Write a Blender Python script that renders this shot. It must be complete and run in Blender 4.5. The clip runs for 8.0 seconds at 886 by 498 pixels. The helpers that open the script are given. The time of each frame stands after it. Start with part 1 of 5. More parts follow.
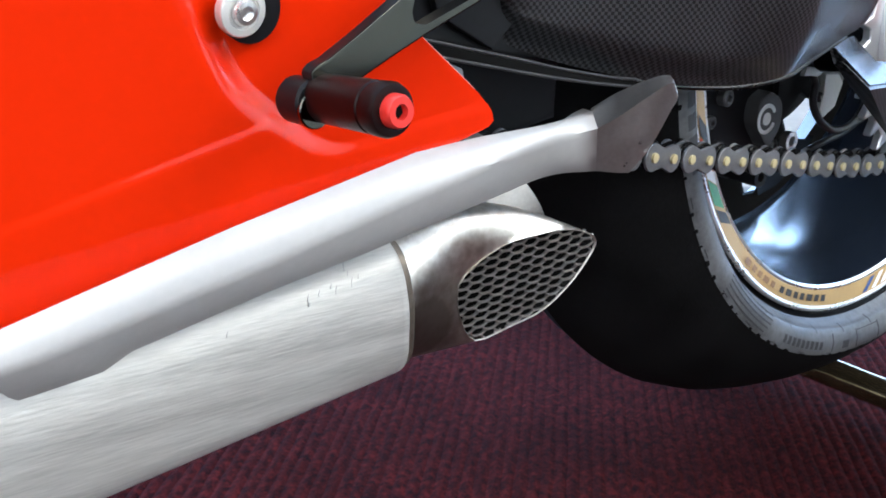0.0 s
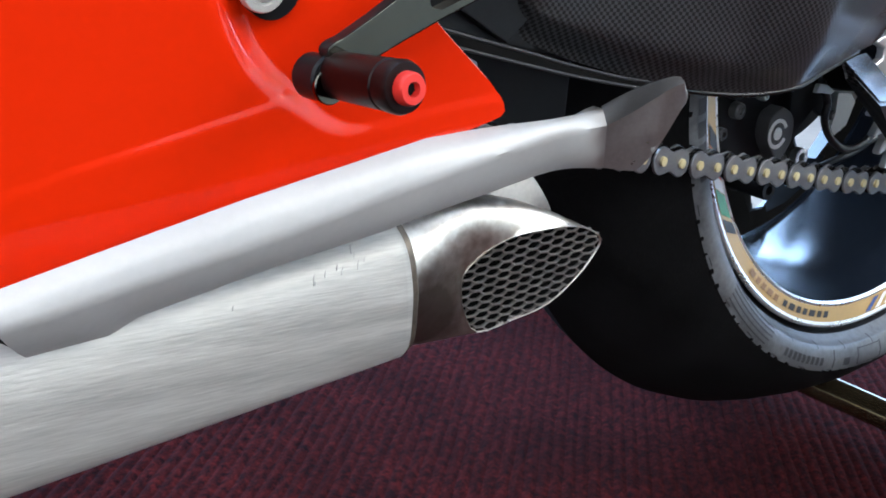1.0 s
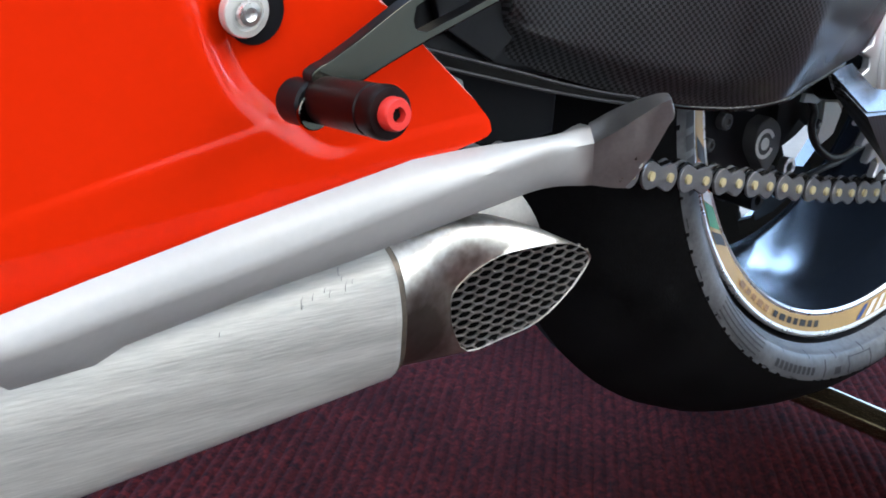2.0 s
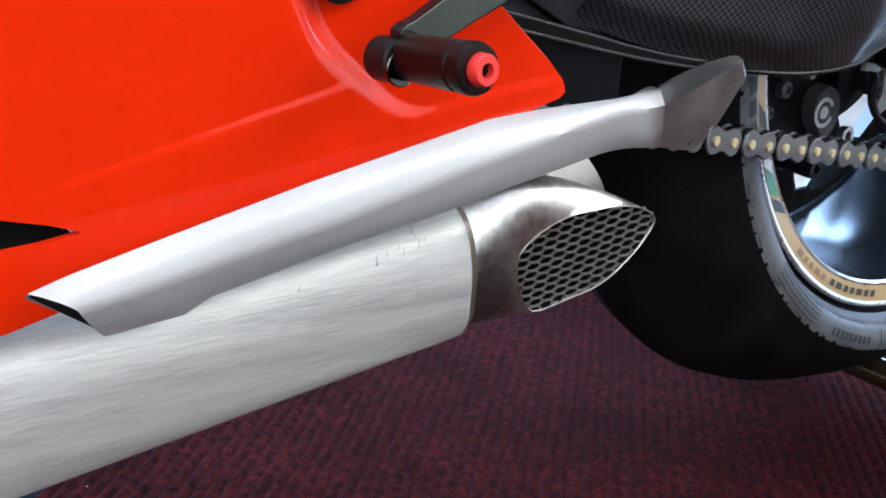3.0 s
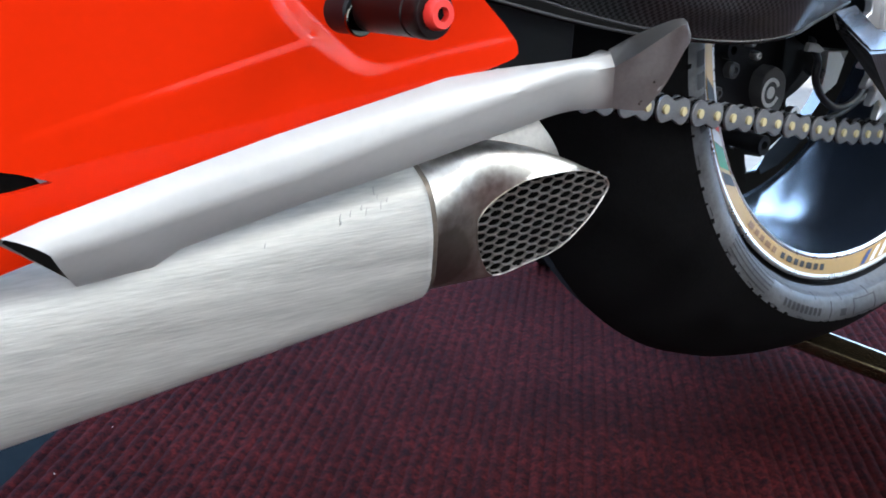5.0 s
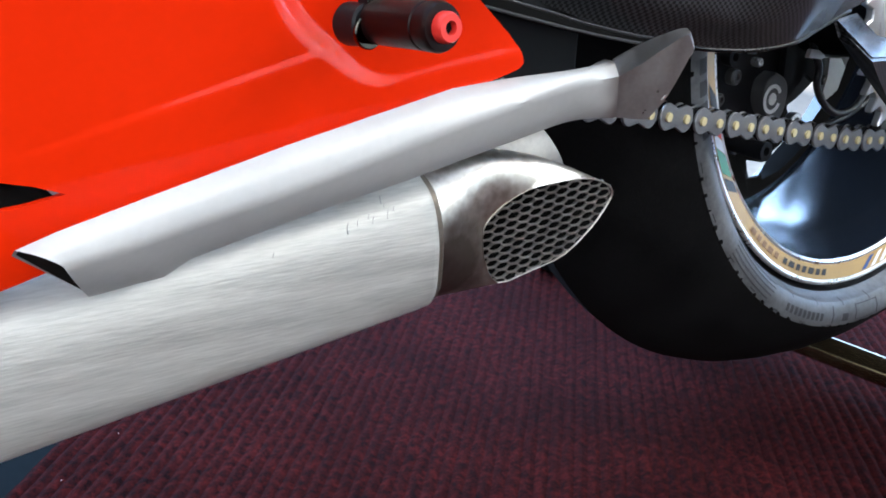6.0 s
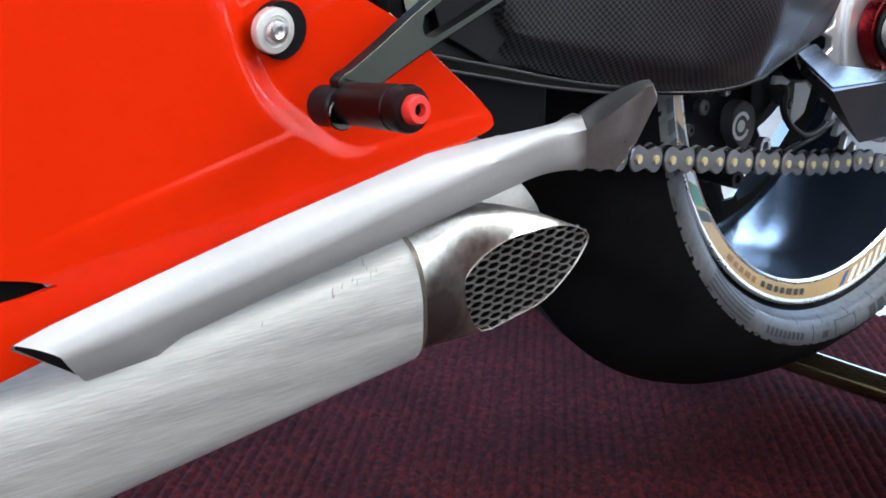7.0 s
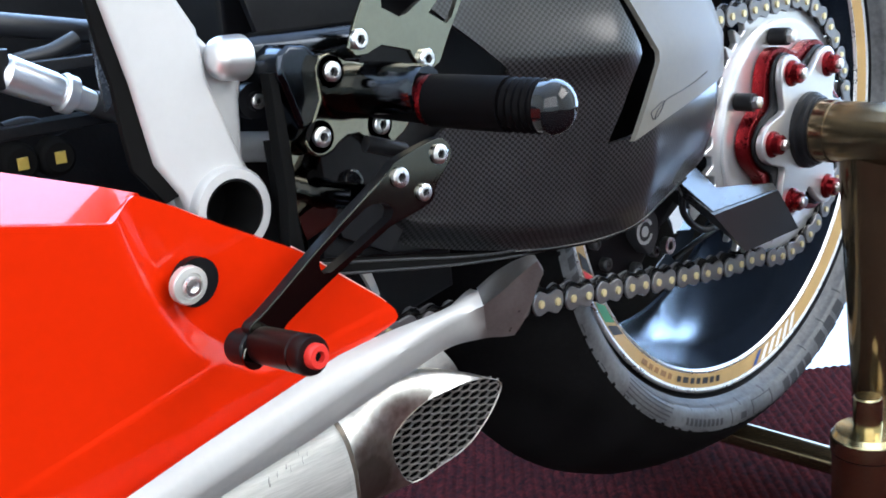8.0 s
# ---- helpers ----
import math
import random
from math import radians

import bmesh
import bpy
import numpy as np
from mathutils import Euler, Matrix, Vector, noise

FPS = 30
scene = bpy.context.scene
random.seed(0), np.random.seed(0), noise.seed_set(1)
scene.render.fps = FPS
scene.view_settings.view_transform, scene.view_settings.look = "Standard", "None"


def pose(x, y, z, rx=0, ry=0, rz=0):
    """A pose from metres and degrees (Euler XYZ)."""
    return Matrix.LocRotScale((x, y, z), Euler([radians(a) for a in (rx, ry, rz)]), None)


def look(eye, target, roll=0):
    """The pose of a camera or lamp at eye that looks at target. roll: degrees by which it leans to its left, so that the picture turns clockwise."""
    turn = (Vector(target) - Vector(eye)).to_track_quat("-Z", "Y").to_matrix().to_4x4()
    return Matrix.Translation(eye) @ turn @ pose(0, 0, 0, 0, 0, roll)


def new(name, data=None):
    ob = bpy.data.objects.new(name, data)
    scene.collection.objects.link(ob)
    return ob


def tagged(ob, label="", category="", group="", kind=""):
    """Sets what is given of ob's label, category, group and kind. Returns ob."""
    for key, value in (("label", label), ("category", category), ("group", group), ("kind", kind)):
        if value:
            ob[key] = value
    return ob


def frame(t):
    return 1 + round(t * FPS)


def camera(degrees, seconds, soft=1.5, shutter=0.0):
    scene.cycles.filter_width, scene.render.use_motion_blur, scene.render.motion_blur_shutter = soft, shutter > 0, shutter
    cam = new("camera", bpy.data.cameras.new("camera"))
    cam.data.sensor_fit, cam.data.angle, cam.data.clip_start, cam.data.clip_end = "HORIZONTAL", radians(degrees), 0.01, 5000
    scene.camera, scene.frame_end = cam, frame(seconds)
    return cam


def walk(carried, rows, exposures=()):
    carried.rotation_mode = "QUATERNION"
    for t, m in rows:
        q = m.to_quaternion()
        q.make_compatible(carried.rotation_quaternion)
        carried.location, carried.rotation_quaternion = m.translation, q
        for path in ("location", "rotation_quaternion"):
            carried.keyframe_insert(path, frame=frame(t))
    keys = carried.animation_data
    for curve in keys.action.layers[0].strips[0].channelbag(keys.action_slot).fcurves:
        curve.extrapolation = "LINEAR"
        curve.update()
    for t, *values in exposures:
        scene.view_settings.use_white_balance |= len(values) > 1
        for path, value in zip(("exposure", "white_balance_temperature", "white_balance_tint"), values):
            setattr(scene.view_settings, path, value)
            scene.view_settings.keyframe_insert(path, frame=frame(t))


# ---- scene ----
cam = camera(45.62, 8.0, soft=1.75)
PATH = [
    (0.0, -0.4276, -0.3453, 0.4193, 71.147, -1.988, -38.895),
    (0.5, -0.4305, -0.346, 0.4087, 71.737, -2.47, -39.856),
    (1.0, -0.4322, -0.3544, 0.4111, 71.774, -4.455, -37.521),
    (1.5, -0.4263, -0.3525, 0.4163, 72.428, -3.868, -38.897),
    (2.8, -0.4435, -0.3491, 0.4121, 71.059, -3.691, -36.493),
    (3.0, -0.4474, -0.3502, 0.4108, 70.743, -3.694, -36.258),
    (3.5, -0.448, -0.3498, 0.4052, 70.917, -3.497, -36.621),
    (4.0, -0.4452, -0.3477, 0.4028, 70.759, -3.782, -36.935),
    (4.5, -0.4505, -0.353, 0.3954, 70.697, -3.554, -37.991),
    (4.7, -0.4553, -0.3631, 0.3908, 71.663, -3.138, -38.615),
    (5.8, -0.4629, -0.3715, 0.3923, 71.979, -3.172, -38.678),
    (6.0, -0.464, -0.3692, 0.3942, 72.016, -3.013, -38.681),
    (6.5, -0.4657, -0.3625, 0.4008, 72.288, -2.426, -38.881),
    (7.0, -0.468, -0.378, 0.4165, 73.025, -0.13, -40.266),
    (7.5, -0.4595, -0.4059, 0.4338, 73.797, 2.021, -40.854),
    (7.6, -0.459, -0.4124, 0.4461, 74.034, 4.088, -42.556),
    (7.8, -0.4607, -0.4234, 0.48, 74.189, 4.306, -43.581),
    (8.0, -0.4693, -0.4245, 0.5017, 74.868, 4.935, -43.843),
]
walk(cam, [(t, pose(x, y, z, rx, ry, rz)) for t, x, y, z, rx, ry, rz in PATH],
     exposures=[(0.0, 0.50), (0.5, 0.32), (1.5, 0.30), (3.0, 0.36), (4.5, 0.40), (6.0, 0.40), (7.0, 0.34), (8.0, 0.38)])

# ---- world, sun, window light ----
U = Vector((0.65, 0.76, 0.0)).normalized()      # along the carpet ribs, towards the shop window
V = Vector((U.y, -U.x, 0.0))
world = bpy.data.worlds.new("world")
scene.world = world
world.use_nodes = True
wn = world.node_tree
sky = wn.nodes.new("ShaderNodeTexSky")
sky.sky_type = "NISHITA"
sky.sun_disc = False
SUN_EL = radians(60)
sky.sun_elevation = SUN_EL
SUN_AZ = math.atan2(U.x, U.y) + radians(130)
sky.sun_rotation = SUN_AZ
wn.nodes["Background"].inputs[1].default_value = 0.12
wn.links.new(sky.outputs[0], wn.nodes["Background"].inputs[0])


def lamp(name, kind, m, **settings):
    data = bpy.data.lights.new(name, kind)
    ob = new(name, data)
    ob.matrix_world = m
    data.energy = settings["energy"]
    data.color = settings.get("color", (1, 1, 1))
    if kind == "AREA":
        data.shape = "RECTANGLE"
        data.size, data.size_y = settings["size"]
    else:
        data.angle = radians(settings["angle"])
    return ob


to_sun = Vector((math.sin(SUN_AZ) * math.cos(SUN_EL), math.cos(SUN_AZ) * math.cos(SUN_EL), math.sin(SUN_EL)))
lamp("sun", "SUN", look(to_sun * 10, (0, 0, 0)), energy=2.2, angle=0.6, color=(1, 0.95, 0.87))


def room(s, c, z):
    """A place s metres along the ribs, c metres across them."""
    p = U * s + V * c
    return Vector((p.x, p.y, z))


FAR, NEAR, SIDE, EAST, TALL = 0.85, -2.6, 2.4, 2.05, 2.8
lamp("window_light_back", "AREA", look(room(NEAR + 0.12, -0.12, 1.55), room(0, 0.0, 0.9)), energy=56, size=(3.3, 1.9), color=(0.97, 0.98, 1.0))
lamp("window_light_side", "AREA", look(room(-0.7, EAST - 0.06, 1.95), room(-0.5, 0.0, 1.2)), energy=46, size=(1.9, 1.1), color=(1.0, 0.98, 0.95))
lamp("doorway_light", "AREA", look(room(FAR + 0.1, -0.13, 1.30), room(0.0, -0.13, 1.30)), energy=225, size=(3.44, 2.44), color=(0.38, 0.61, 1.0))

# ---- materials ----


def material(name, base, rough=0.5, metal=0.0, coat=0.0, vary=0.12, scale=40.0, bump=0.0, bump_scale=400.0, stretch=(1, 1, 1), rough_vary=0.08, spec=0.5):
    """A surface with its colour and gloss varied by noise at two sizes, and fine relief."""
    m = bpy.data.materials.new(name)
    m.use_nodes = True
    nt = m.node_tree
    b = nt.nodes["Principled BSDF"]
    n = nt.nodes.new
    co = n("ShaderNodeTexCoord")
    mp = n("ShaderNodeMapping")
    mp.inputs["Scale"].default_value = stretch
    nt.links.new(co.outputs["Object"], mp.inputs["Vector"])
    big, fine = n("ShaderNodeTexNoise"), n("ShaderNodeTexNoise")
    for tex, sc in ((big, scale), (fine, scale * 9)):
        tex.inputs["Scale"].default_value = sc
        tex.inputs["Detail"].default_value = 4
        nt.links.new(mp.outputs[0], tex.inputs["Vector"])
    mix = n("ShaderNodeMix")
    mix.data_type = "FLOAT"
    mix.inputs[0].default_value = 0.45
    nt.links.new(big.outputs["Fac"], mix.inputs[2])
    nt.links.new(fine.outputs["Fac"], mix.inputs[3])
    ramp = n("ShaderNodeValToRGB")
    ramp.color_ramp.elements[0].position, ramp.color_ramp.elements[1].position = 0.3, 0.7
    ramp.color_ramp.elements[0].color = (*[c * (1 - vary) for c in base], 1)
    ramp.color_ramp.elements[1].color = (*[min(1, c * (1 + vary)) for c in base], 1)
    nt.links.new(mix.outputs[0], ramp.inputs[0])
    nt.links.new(ramp.outputs[0], b.inputs["Base Color"])
    span = n("ShaderNodeMapRange")
    span.inputs["To Min"].default_value, span.inputs["To Max"].default_value = max(0.02, rough - rough_vary), min(1, rough + rough_vary)
    span.inputs["From Min"].default_value, span.inputs["From Max"].default_value = 0.3, 0.7
    nt.links.new(mix.outputs[0], span.inputs["Value"])
    nt.links.new(span.outputs[0], b.inputs["Roughness"])
    b.inputs["Metallic"].default_value = metal
    b.inputs["Coat Weight"].default_value = coat
    b.inputs["Coat Roughness"].default_value = 0.04
    b.inputs["Specular IOR Level"].default_value = spec
    if bump:
        rel, bp = n("ShaderNodeTexNoise"), n("ShaderNodeBump")
        rel.inputs["Scale"].default_value = bump_scale
        rel.inputs["Detail"].default_value = 3
        nt.links.new(mp.outputs[0], rel.inputs["Vector"])
        nt.links.new(rel.outputs["Fac"], bp.inputs["Height"])
        bp.inputs["Strength"].default_value = bump
        bp.inputs["Distance"].default_value = 0.0006
        nt.links.new(bp.outputs[0], b.inputs["Normal"])
    return m


def carbon_material():
    """Twill-woven carbon fibre under satin lacquer."""
    m = bpy.data.materials.new("carbon_weave")
    m.use_nodes = True
    nt = m.node_tree
    b = nt.nodes["Principled BSDF"]
    n, link = nt.nodes.new, nt.links.new
    co = n("ShaderNodeTexCoord")
    mp = n("ShaderNodeMapping")
    mp.inputs["Rotation"].default_value = (radians(90), 0, 0)
    mp.inputs["Scale"].default_value = (1, 1, 1)
    link(co.outputs["Object"], mp.inputs["Vector"])
    sep = n("ShaderNodeSeparateXYZ")
    link(co.outputs["Object"], sep.inputs[0])
    cell = n("ShaderNodeCombineXYZ")
    link(sep.outputs["X"], cell.inputs["X"])
    link(sep.outputs["Z"], cell.inputs["Y"])
    chk = n("ShaderNodeTexChecker")
    chk.inputs["Scale"].default_value = 590
    chk.inputs["Color1"].default_value = (0.006, 0.006, 0.0066, 1)
    chk.inputs["Color2"].default_value = (0.037, 0.037, 0.040, 1)
    link(cell.outputs[0], chk.inputs["Vector"])
    nz = n("ShaderNodeTexNoise")
    nz.inputs["Scale"].default_value = 30
    link(co.outputs["Object"], nz.inputs["Vector"])
    mul = n("ShaderNodeMix")
    mul.data_type = "RGBA"
    mul.blend_type = "MULTIPLY"
    mul.inputs[0].default_value = 0.5
    link(chk.outputs["Color"], mul.inputs[6])
    link(nz.outputs["Fac"], mul.inputs[7])
    link(mul.outputs[2], b.inputs["Base Color"])
    bp = n("ShaderNodeBump")
    bp.inputs["Strength"].default_value = 0.25
    bp.inputs["Distance"].default_value = 0.0004
    link(chk.outputs["Fac"], bp.inputs["Height"])
    link(bp.outputs[0], b.inputs["Normal"])
    b.inputs["Roughness"].default_value = 0.42
    b.inputs["Coat Weight"].default_value = 0.95
    b.inputs["Specular IOR Level"].default_value = 0.12
    b.inputs["Coat Roughness"].default_value = 0.22
    return m


def carpet_material():
    m = material("ribbed_carpet", (0.029, 0.0038, 0.0040), rough=0.78, vary=0.35, scale=260, bump=0.7, bump_scale=1300, spec=0.006)
    nt = m.node_tree
    b = nt.nodes["Principled BSDF"]
    n, link = nt.nodes.new, nt.links.new
    co = n("ShaderNodeTexCoord")
    fl = n("ShaderNodeTexNoise")
    fl.inputs["Scale"].default_value = 130
    fl.inputs["Detail"].default_value = 8
    fl.inputs["Roughness"].default_value = 0.9
    link(co.outputs["Object"], fl.inputs["Vector"])
    rp = n("ShaderNodeValToRGB")
    rp.color_ramp.elements[0].position, rp.color_ramp.elements[1].position = 0.44, 0.63
    rp.color_ramp.elements[0].color = (0.0029, 0.0012, 0.0014, 1)
    rp.color_ramp.elements[1].color = (0.076, 0.0084, 0.0070, 1)
    link(fl.outputs["Fac"], rp.inputs[0])
    mx = n("ShaderNodeMix")
    mx.data_type = "RGBA"
    mx.inputs[0].default_value = 0.85
    old = b.inputs["Base Color"].links[0].from_socket
    link(old, mx.inputs[6])
    link(rp.outputs[0], mx.inputs[7])
    wear, span, worn = n("ShaderNodeTexNoise"), n("ShaderNodeMapRange"), n("ShaderNodeMix")
    wear.inputs["Scale"].default_value = 9
    wear.inputs["Detail"].default_value = 5
    link(co.outputs["Object"], wear.inputs["Vector"])
    span.inputs["From Min"].default_value, span.inputs["From Max"].default_value = 0.32, 0.68
    span.inputs["To Min"].default_value, span.inputs["To Max"].default_value = 0.62, 1.15
    link(wear.outputs["Fac"], span.inputs["Value"])
    worn.data_type, worn.blend_type = "RGBA", "MULTIPLY"
    worn.inputs[0].default_value = 1.0
    link(mx.outputs[2], worn.inputs[6])
    link(span.outputs[0], worn.inputs[7])
    link(worn.outputs[2], b.inputs["Base Color"])
    b.inputs["Sheen Weight"].default_value = 0.016
    b.inputs["Sheen Roughness"].default_value = 0.45
    b.inputs["Sheen Tint"].default_value = (1.0, 0.72, 0.86, 1)
    return m


def glass_material():
    m = bpy.data.materials.new("window_glass")
    m.use_nodes = True
    b = m.node_tree.nodes["Principled BSDF"]
    b.inputs["Base Color"].default_value = (0.97, 0.99, 0.98, 1)
    b.inputs["Roughness"].default_value = 0.0
    b.inputs["Transmission Weight"].default_value = 1.0
    b.inputs["IOR"].default_value = 1.02
    return m


CHIP = material("worn_pale_red_edge", (0.75, 0.34, 0.30), rough=0.5, vary=0.3, scale=200)
RED = material("red_gloss_paint", (0.66, 0.0190, 0.0010), rough=0.45, coat=0.85, spec=0.06, vary=0.05, scale=14, bump=0.02, bump_scale=900)
RED.node_tree.nodes["Principled BSDF"].inputs["Coat Roughness"].default_value = 0.075
SATIN = material("satin_silver_paint", (0.425, 0.422, 0.415), rough=0.5, metal=0.25, vary=0.05, scale=30, bump=0.05, bump_scale=1500)
FIN = material("bare_worn_fin_metal", (0.36, 0.345, 0.335), rough=0.34, metal=0.95, vary=0.12, scale=60, bump=0.04, bump_scale=900)
BRUSHED = material("brushed_titanium", (0.505, 0.500, 0.475), rough=0.56, metal=0.6, vary=0.26, scale=48, bump=0.25, bump_scale=420, stretch=(0.16, 1.6, 2.2))
STEEL = material("stained_stainless_steel", (0.80, 0.775, 0.73), rough=0.39, metal=1.0, vary=0.12, scale=22, bump=0.05, bump_scale=700, rough_vary=0.07)
def worn_to_metal(m, x0, x1, bare):
    """Satin paint that gives way to bare darker metal between two places along the bar."""
    nt = m.node_tree
    b = nt.nodes["Principled BSDF"]
    n, link = nt.nodes.new, nt.links.new
    co, sep, nz = n("ShaderNodeTexCoord"), n("ShaderNodeSeparateXYZ"), n("ShaderNodeTexNoise")
    nz.inputs["Scale"].default_value = 90
    link(co.outputs["Object"], sep.inputs[0])
    link(co.outputs["Object"], nz.inputs["Vector"])
    sway = n("ShaderNodeMath")
    sway.operation = "MULTIPLY_ADD"
    sway.inputs[1].default_value = 0.012
    link(nz.outputs["Fac"], sway.inputs[0])
    link(sep.outputs["X"], sway.inputs[2])
    span = n("ShaderNodeMapRange")
    span.interpolation_type = "SMOOTHSTEP"
    span.inputs["From Min"].default_value, span.inputs["From Max"].default_value = x0 + 0.006, x1 + 0.006
    link(sway.outputs[0], span.inputs["Value"])
    mx = n("ShaderNodeMix")
    mx.data_type = "RGBA"
    link(span.outputs[0], mx.inputs[0])
    link(b.inputs["Base Color"].links[0].from_socket, mx.inputs[6])
    mx.inputs[7].default_value = (*bare, 1)
    link(mx.outputs[2], b.inputs["Base Color"])
    met = n("ShaderNodeMapRange")
    met.inputs["To Min"].default_value, met.inputs["To Max"].default_value = 0.25, 0.94
    link(span.outputs[0], met.inputs["Value"])
    link(met.outputs[0], b.inputs["Metallic"])
    ro = n("ShaderNodeMapRange")
    ro.inputs["To Min"].default_value, ro.inputs["To Max"].default_value = 0.5, 0.32
    link(span.outputs[0], ro.inputs["Value"])
    link(ro.outputs[0], b.inputs["Roughness"])


worn_to_metal(SATIN, -0.108, -0.088, (0.42, 0.40, 0.39))
stain = STEEL.node_tree.nodes["Color Ramp"].color_ramp
stain.elements[0].color, stain.elements[0].position, stain.elements[1].position = (0.52, 0.46, 0.40, 1), 0.34, 0.60


def stain_and_reflection(m, place, r0, r1, colour):
    """A ragged brown burnt patch round one place, with a dark reflection painted in."""
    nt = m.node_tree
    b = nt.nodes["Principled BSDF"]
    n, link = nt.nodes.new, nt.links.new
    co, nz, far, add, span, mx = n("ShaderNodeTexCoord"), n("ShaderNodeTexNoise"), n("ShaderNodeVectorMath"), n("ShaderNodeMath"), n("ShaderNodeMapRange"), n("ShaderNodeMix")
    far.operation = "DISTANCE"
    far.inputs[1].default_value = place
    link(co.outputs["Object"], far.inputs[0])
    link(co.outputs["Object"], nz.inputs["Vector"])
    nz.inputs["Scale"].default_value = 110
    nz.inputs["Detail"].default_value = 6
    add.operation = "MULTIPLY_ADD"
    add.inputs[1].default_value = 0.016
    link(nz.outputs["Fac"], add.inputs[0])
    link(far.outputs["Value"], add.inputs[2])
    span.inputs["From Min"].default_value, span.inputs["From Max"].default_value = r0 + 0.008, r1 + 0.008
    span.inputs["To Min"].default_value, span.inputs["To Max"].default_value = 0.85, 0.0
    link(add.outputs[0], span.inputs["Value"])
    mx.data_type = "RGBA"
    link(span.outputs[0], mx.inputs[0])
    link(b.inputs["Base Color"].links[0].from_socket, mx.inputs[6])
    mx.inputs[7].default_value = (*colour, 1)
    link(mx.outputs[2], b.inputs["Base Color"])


# Burnt stain, widened to paint in the dark carpet mirrored low on the tip.
stain_and_reflection(STEEL, (-0.148, 0.002, 0.220), 0.022, 0.044, (0.10, 0.078, 0.062))
SCUFF = material("scuffed_titanium", (0.35, 0.35, 0.34), rough=0.6, metal=0.5, vary=0.3, scale=300)
WIRE = material("steel_mesh", (0.33, 0.315, 0.30), rough=0.38, metal=0.9, vary=0.25, scale=120)
DULL = material("dulled_stainless_steel", (0.42, 0.405, 0.385), rough=0.48, metal=0.9, vary=0.25, scale=40, bump=0.05)
GAP_SHADE = material("steel_hoop_gap_shade", (0.17, 0.145, 0.12), rough=0.45, metal=0.8, vary=0.3, scale=60)
# Flat black for plain black parts, and for shade painted into recesses.
BLACK_AND_SHADE = material("flat_black_and_recess_shade", (0.006, 0.006, 0.006), rough=0.9, spec=0.03)
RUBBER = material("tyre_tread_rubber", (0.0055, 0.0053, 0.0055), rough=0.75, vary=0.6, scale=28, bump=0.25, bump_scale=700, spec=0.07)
# Paler than the tread rubber: the sidewall's grazing sheen is painted into the grey.
SIDEWALL = material("sidewall_rubber_painted_sheen", (0.078, 0.080, 0.085), rough=0.48, vary=0.55, scale=26, bump=0.15, bump_scale=800)
MARK = material("moulded_sidewall_mark", (0.022, 0.022, 0.025), rough=0.6)
GRIP = material("black_peg_rubber", (0.003, 0.0027, 0.003), rough=0.55, bump=0.1, spec=0.03)
BLACK_GLOSS = material("black_gloss_wheel_paint", (0.008, 0.012, 0.020), rough=0.22, rough_vary=0.02, coat=0.8, vary=0.1, spec=0.6)
BLACK_GLOSS.node_tree.nodes["Principled BSDF"].inputs["Coat Roughness"].default_value = 0.17
BLACK = material("black_plastic", (0.006, 0.006, 0.007), spec=0.16, rough=0.4, vary=0.3, scale=50)
DARK = material("dark_engine_casting", (0.007, 0.007, 0.008), spec=0.25, rough=0.5, metal=0.2, vary=0.4, scale=40, bump=0.3)
ANOD = material("black_anodised_alloy", (0.21, 0.195, 0.15), rough=0.06, rough_vary=0.015, metal=1.0, vary=0.12, scale=50)
BALL = material("polished_black_cap", (0.005, 0.005, 0.006), rough=0.12, rough_vary=0.03, spec=0.4, vary=0.1)
KHAKI = material("grey_anodised_plate", (0.225, 0.220, 0.172), rough=0.055, rough_vary=0.015, metal=1.0, vary=0.08, scale=60)
LEVER = material("black_anodised_lever", (0.085, 0.083, 0.070), rough=0.10, rough_vary=0.02, metal=1.0, vary=0.1, scale=60)
MOUNT = material("gloss_black_anodised_alloy", (0.040, 0.046, 0.056), rough=0.15, rough_vary=0.02, metal=1.0, vary=0.15)
CHAIN_DARK = material("oily_inner_link_steel", (0.006, 0.006, 0.007), rough=0.24, metal=0.3, vary=0.2, scale=80)
CHAIN = material("grey_chain_steel", (0.19, 0.19, 0.20), rough=0.34, metal=0.75, vary=0.2, scale=80)
BRASS = material("gold_chain_pin", (0.72, 0.61, 0.34), rough=0.3, metal=0.65)
TAB = material("yellow_plastic_tab", (0.36, 0.26, 0.05), rough=0.5, vary=0.1)
GOLD = material("gold_rim_decal", (0.48, 0.305, 0.12), rough=0.35, metal=0.35, vary=0.08)
LIP = material("machined_rim_lip", (0.80, 0.80, 0.81), rough=0.3, metal=0.85)
WHITE_DECAL = material("white_decal", (0.8, 0.8, 0.8), rough=0.35)
GREEN_DECAL = material("green_decal", (0.02, 0.25, 0.08), rough=0.35)
RED_DECAL = material("red_decal", (0.65, 0.02, 0.02), rough=0.35)
BLUE_DECAL = material("blue_decal", (0.03, 0.07, 0.22), rough=0.35)
BROWN_DECAL = material("brown_decal", (0.22, 0.11, 0.04), rough=0.4)
BLACK_DECAL = material("black_decal", (0.015, 0.013, 0.012), rough=0.4)
ALLOY = material("silver_alloy", (0.70, 0.70, 0.71), rough=0.33, metal=0.85, vary=0.03, rough_vary=0.03)
CASTING = material("silver_painted_casting", (0.47, 0.468, 0.465), rough=0.42, metal=0.25, vary=0.04, scale=25, bump=0.06, bump_scale=1200)
RED_ANOD = material("red_anodised_alloy", (0.17, 0.006, 0.009), rough=0.28, metal=0.9, vary=0.1)
PEG = material("maroon_black_peg", (0.007, 0.0022, 0.0022), rough=0.36, spec=0.14, vary=0.15, scale=60)
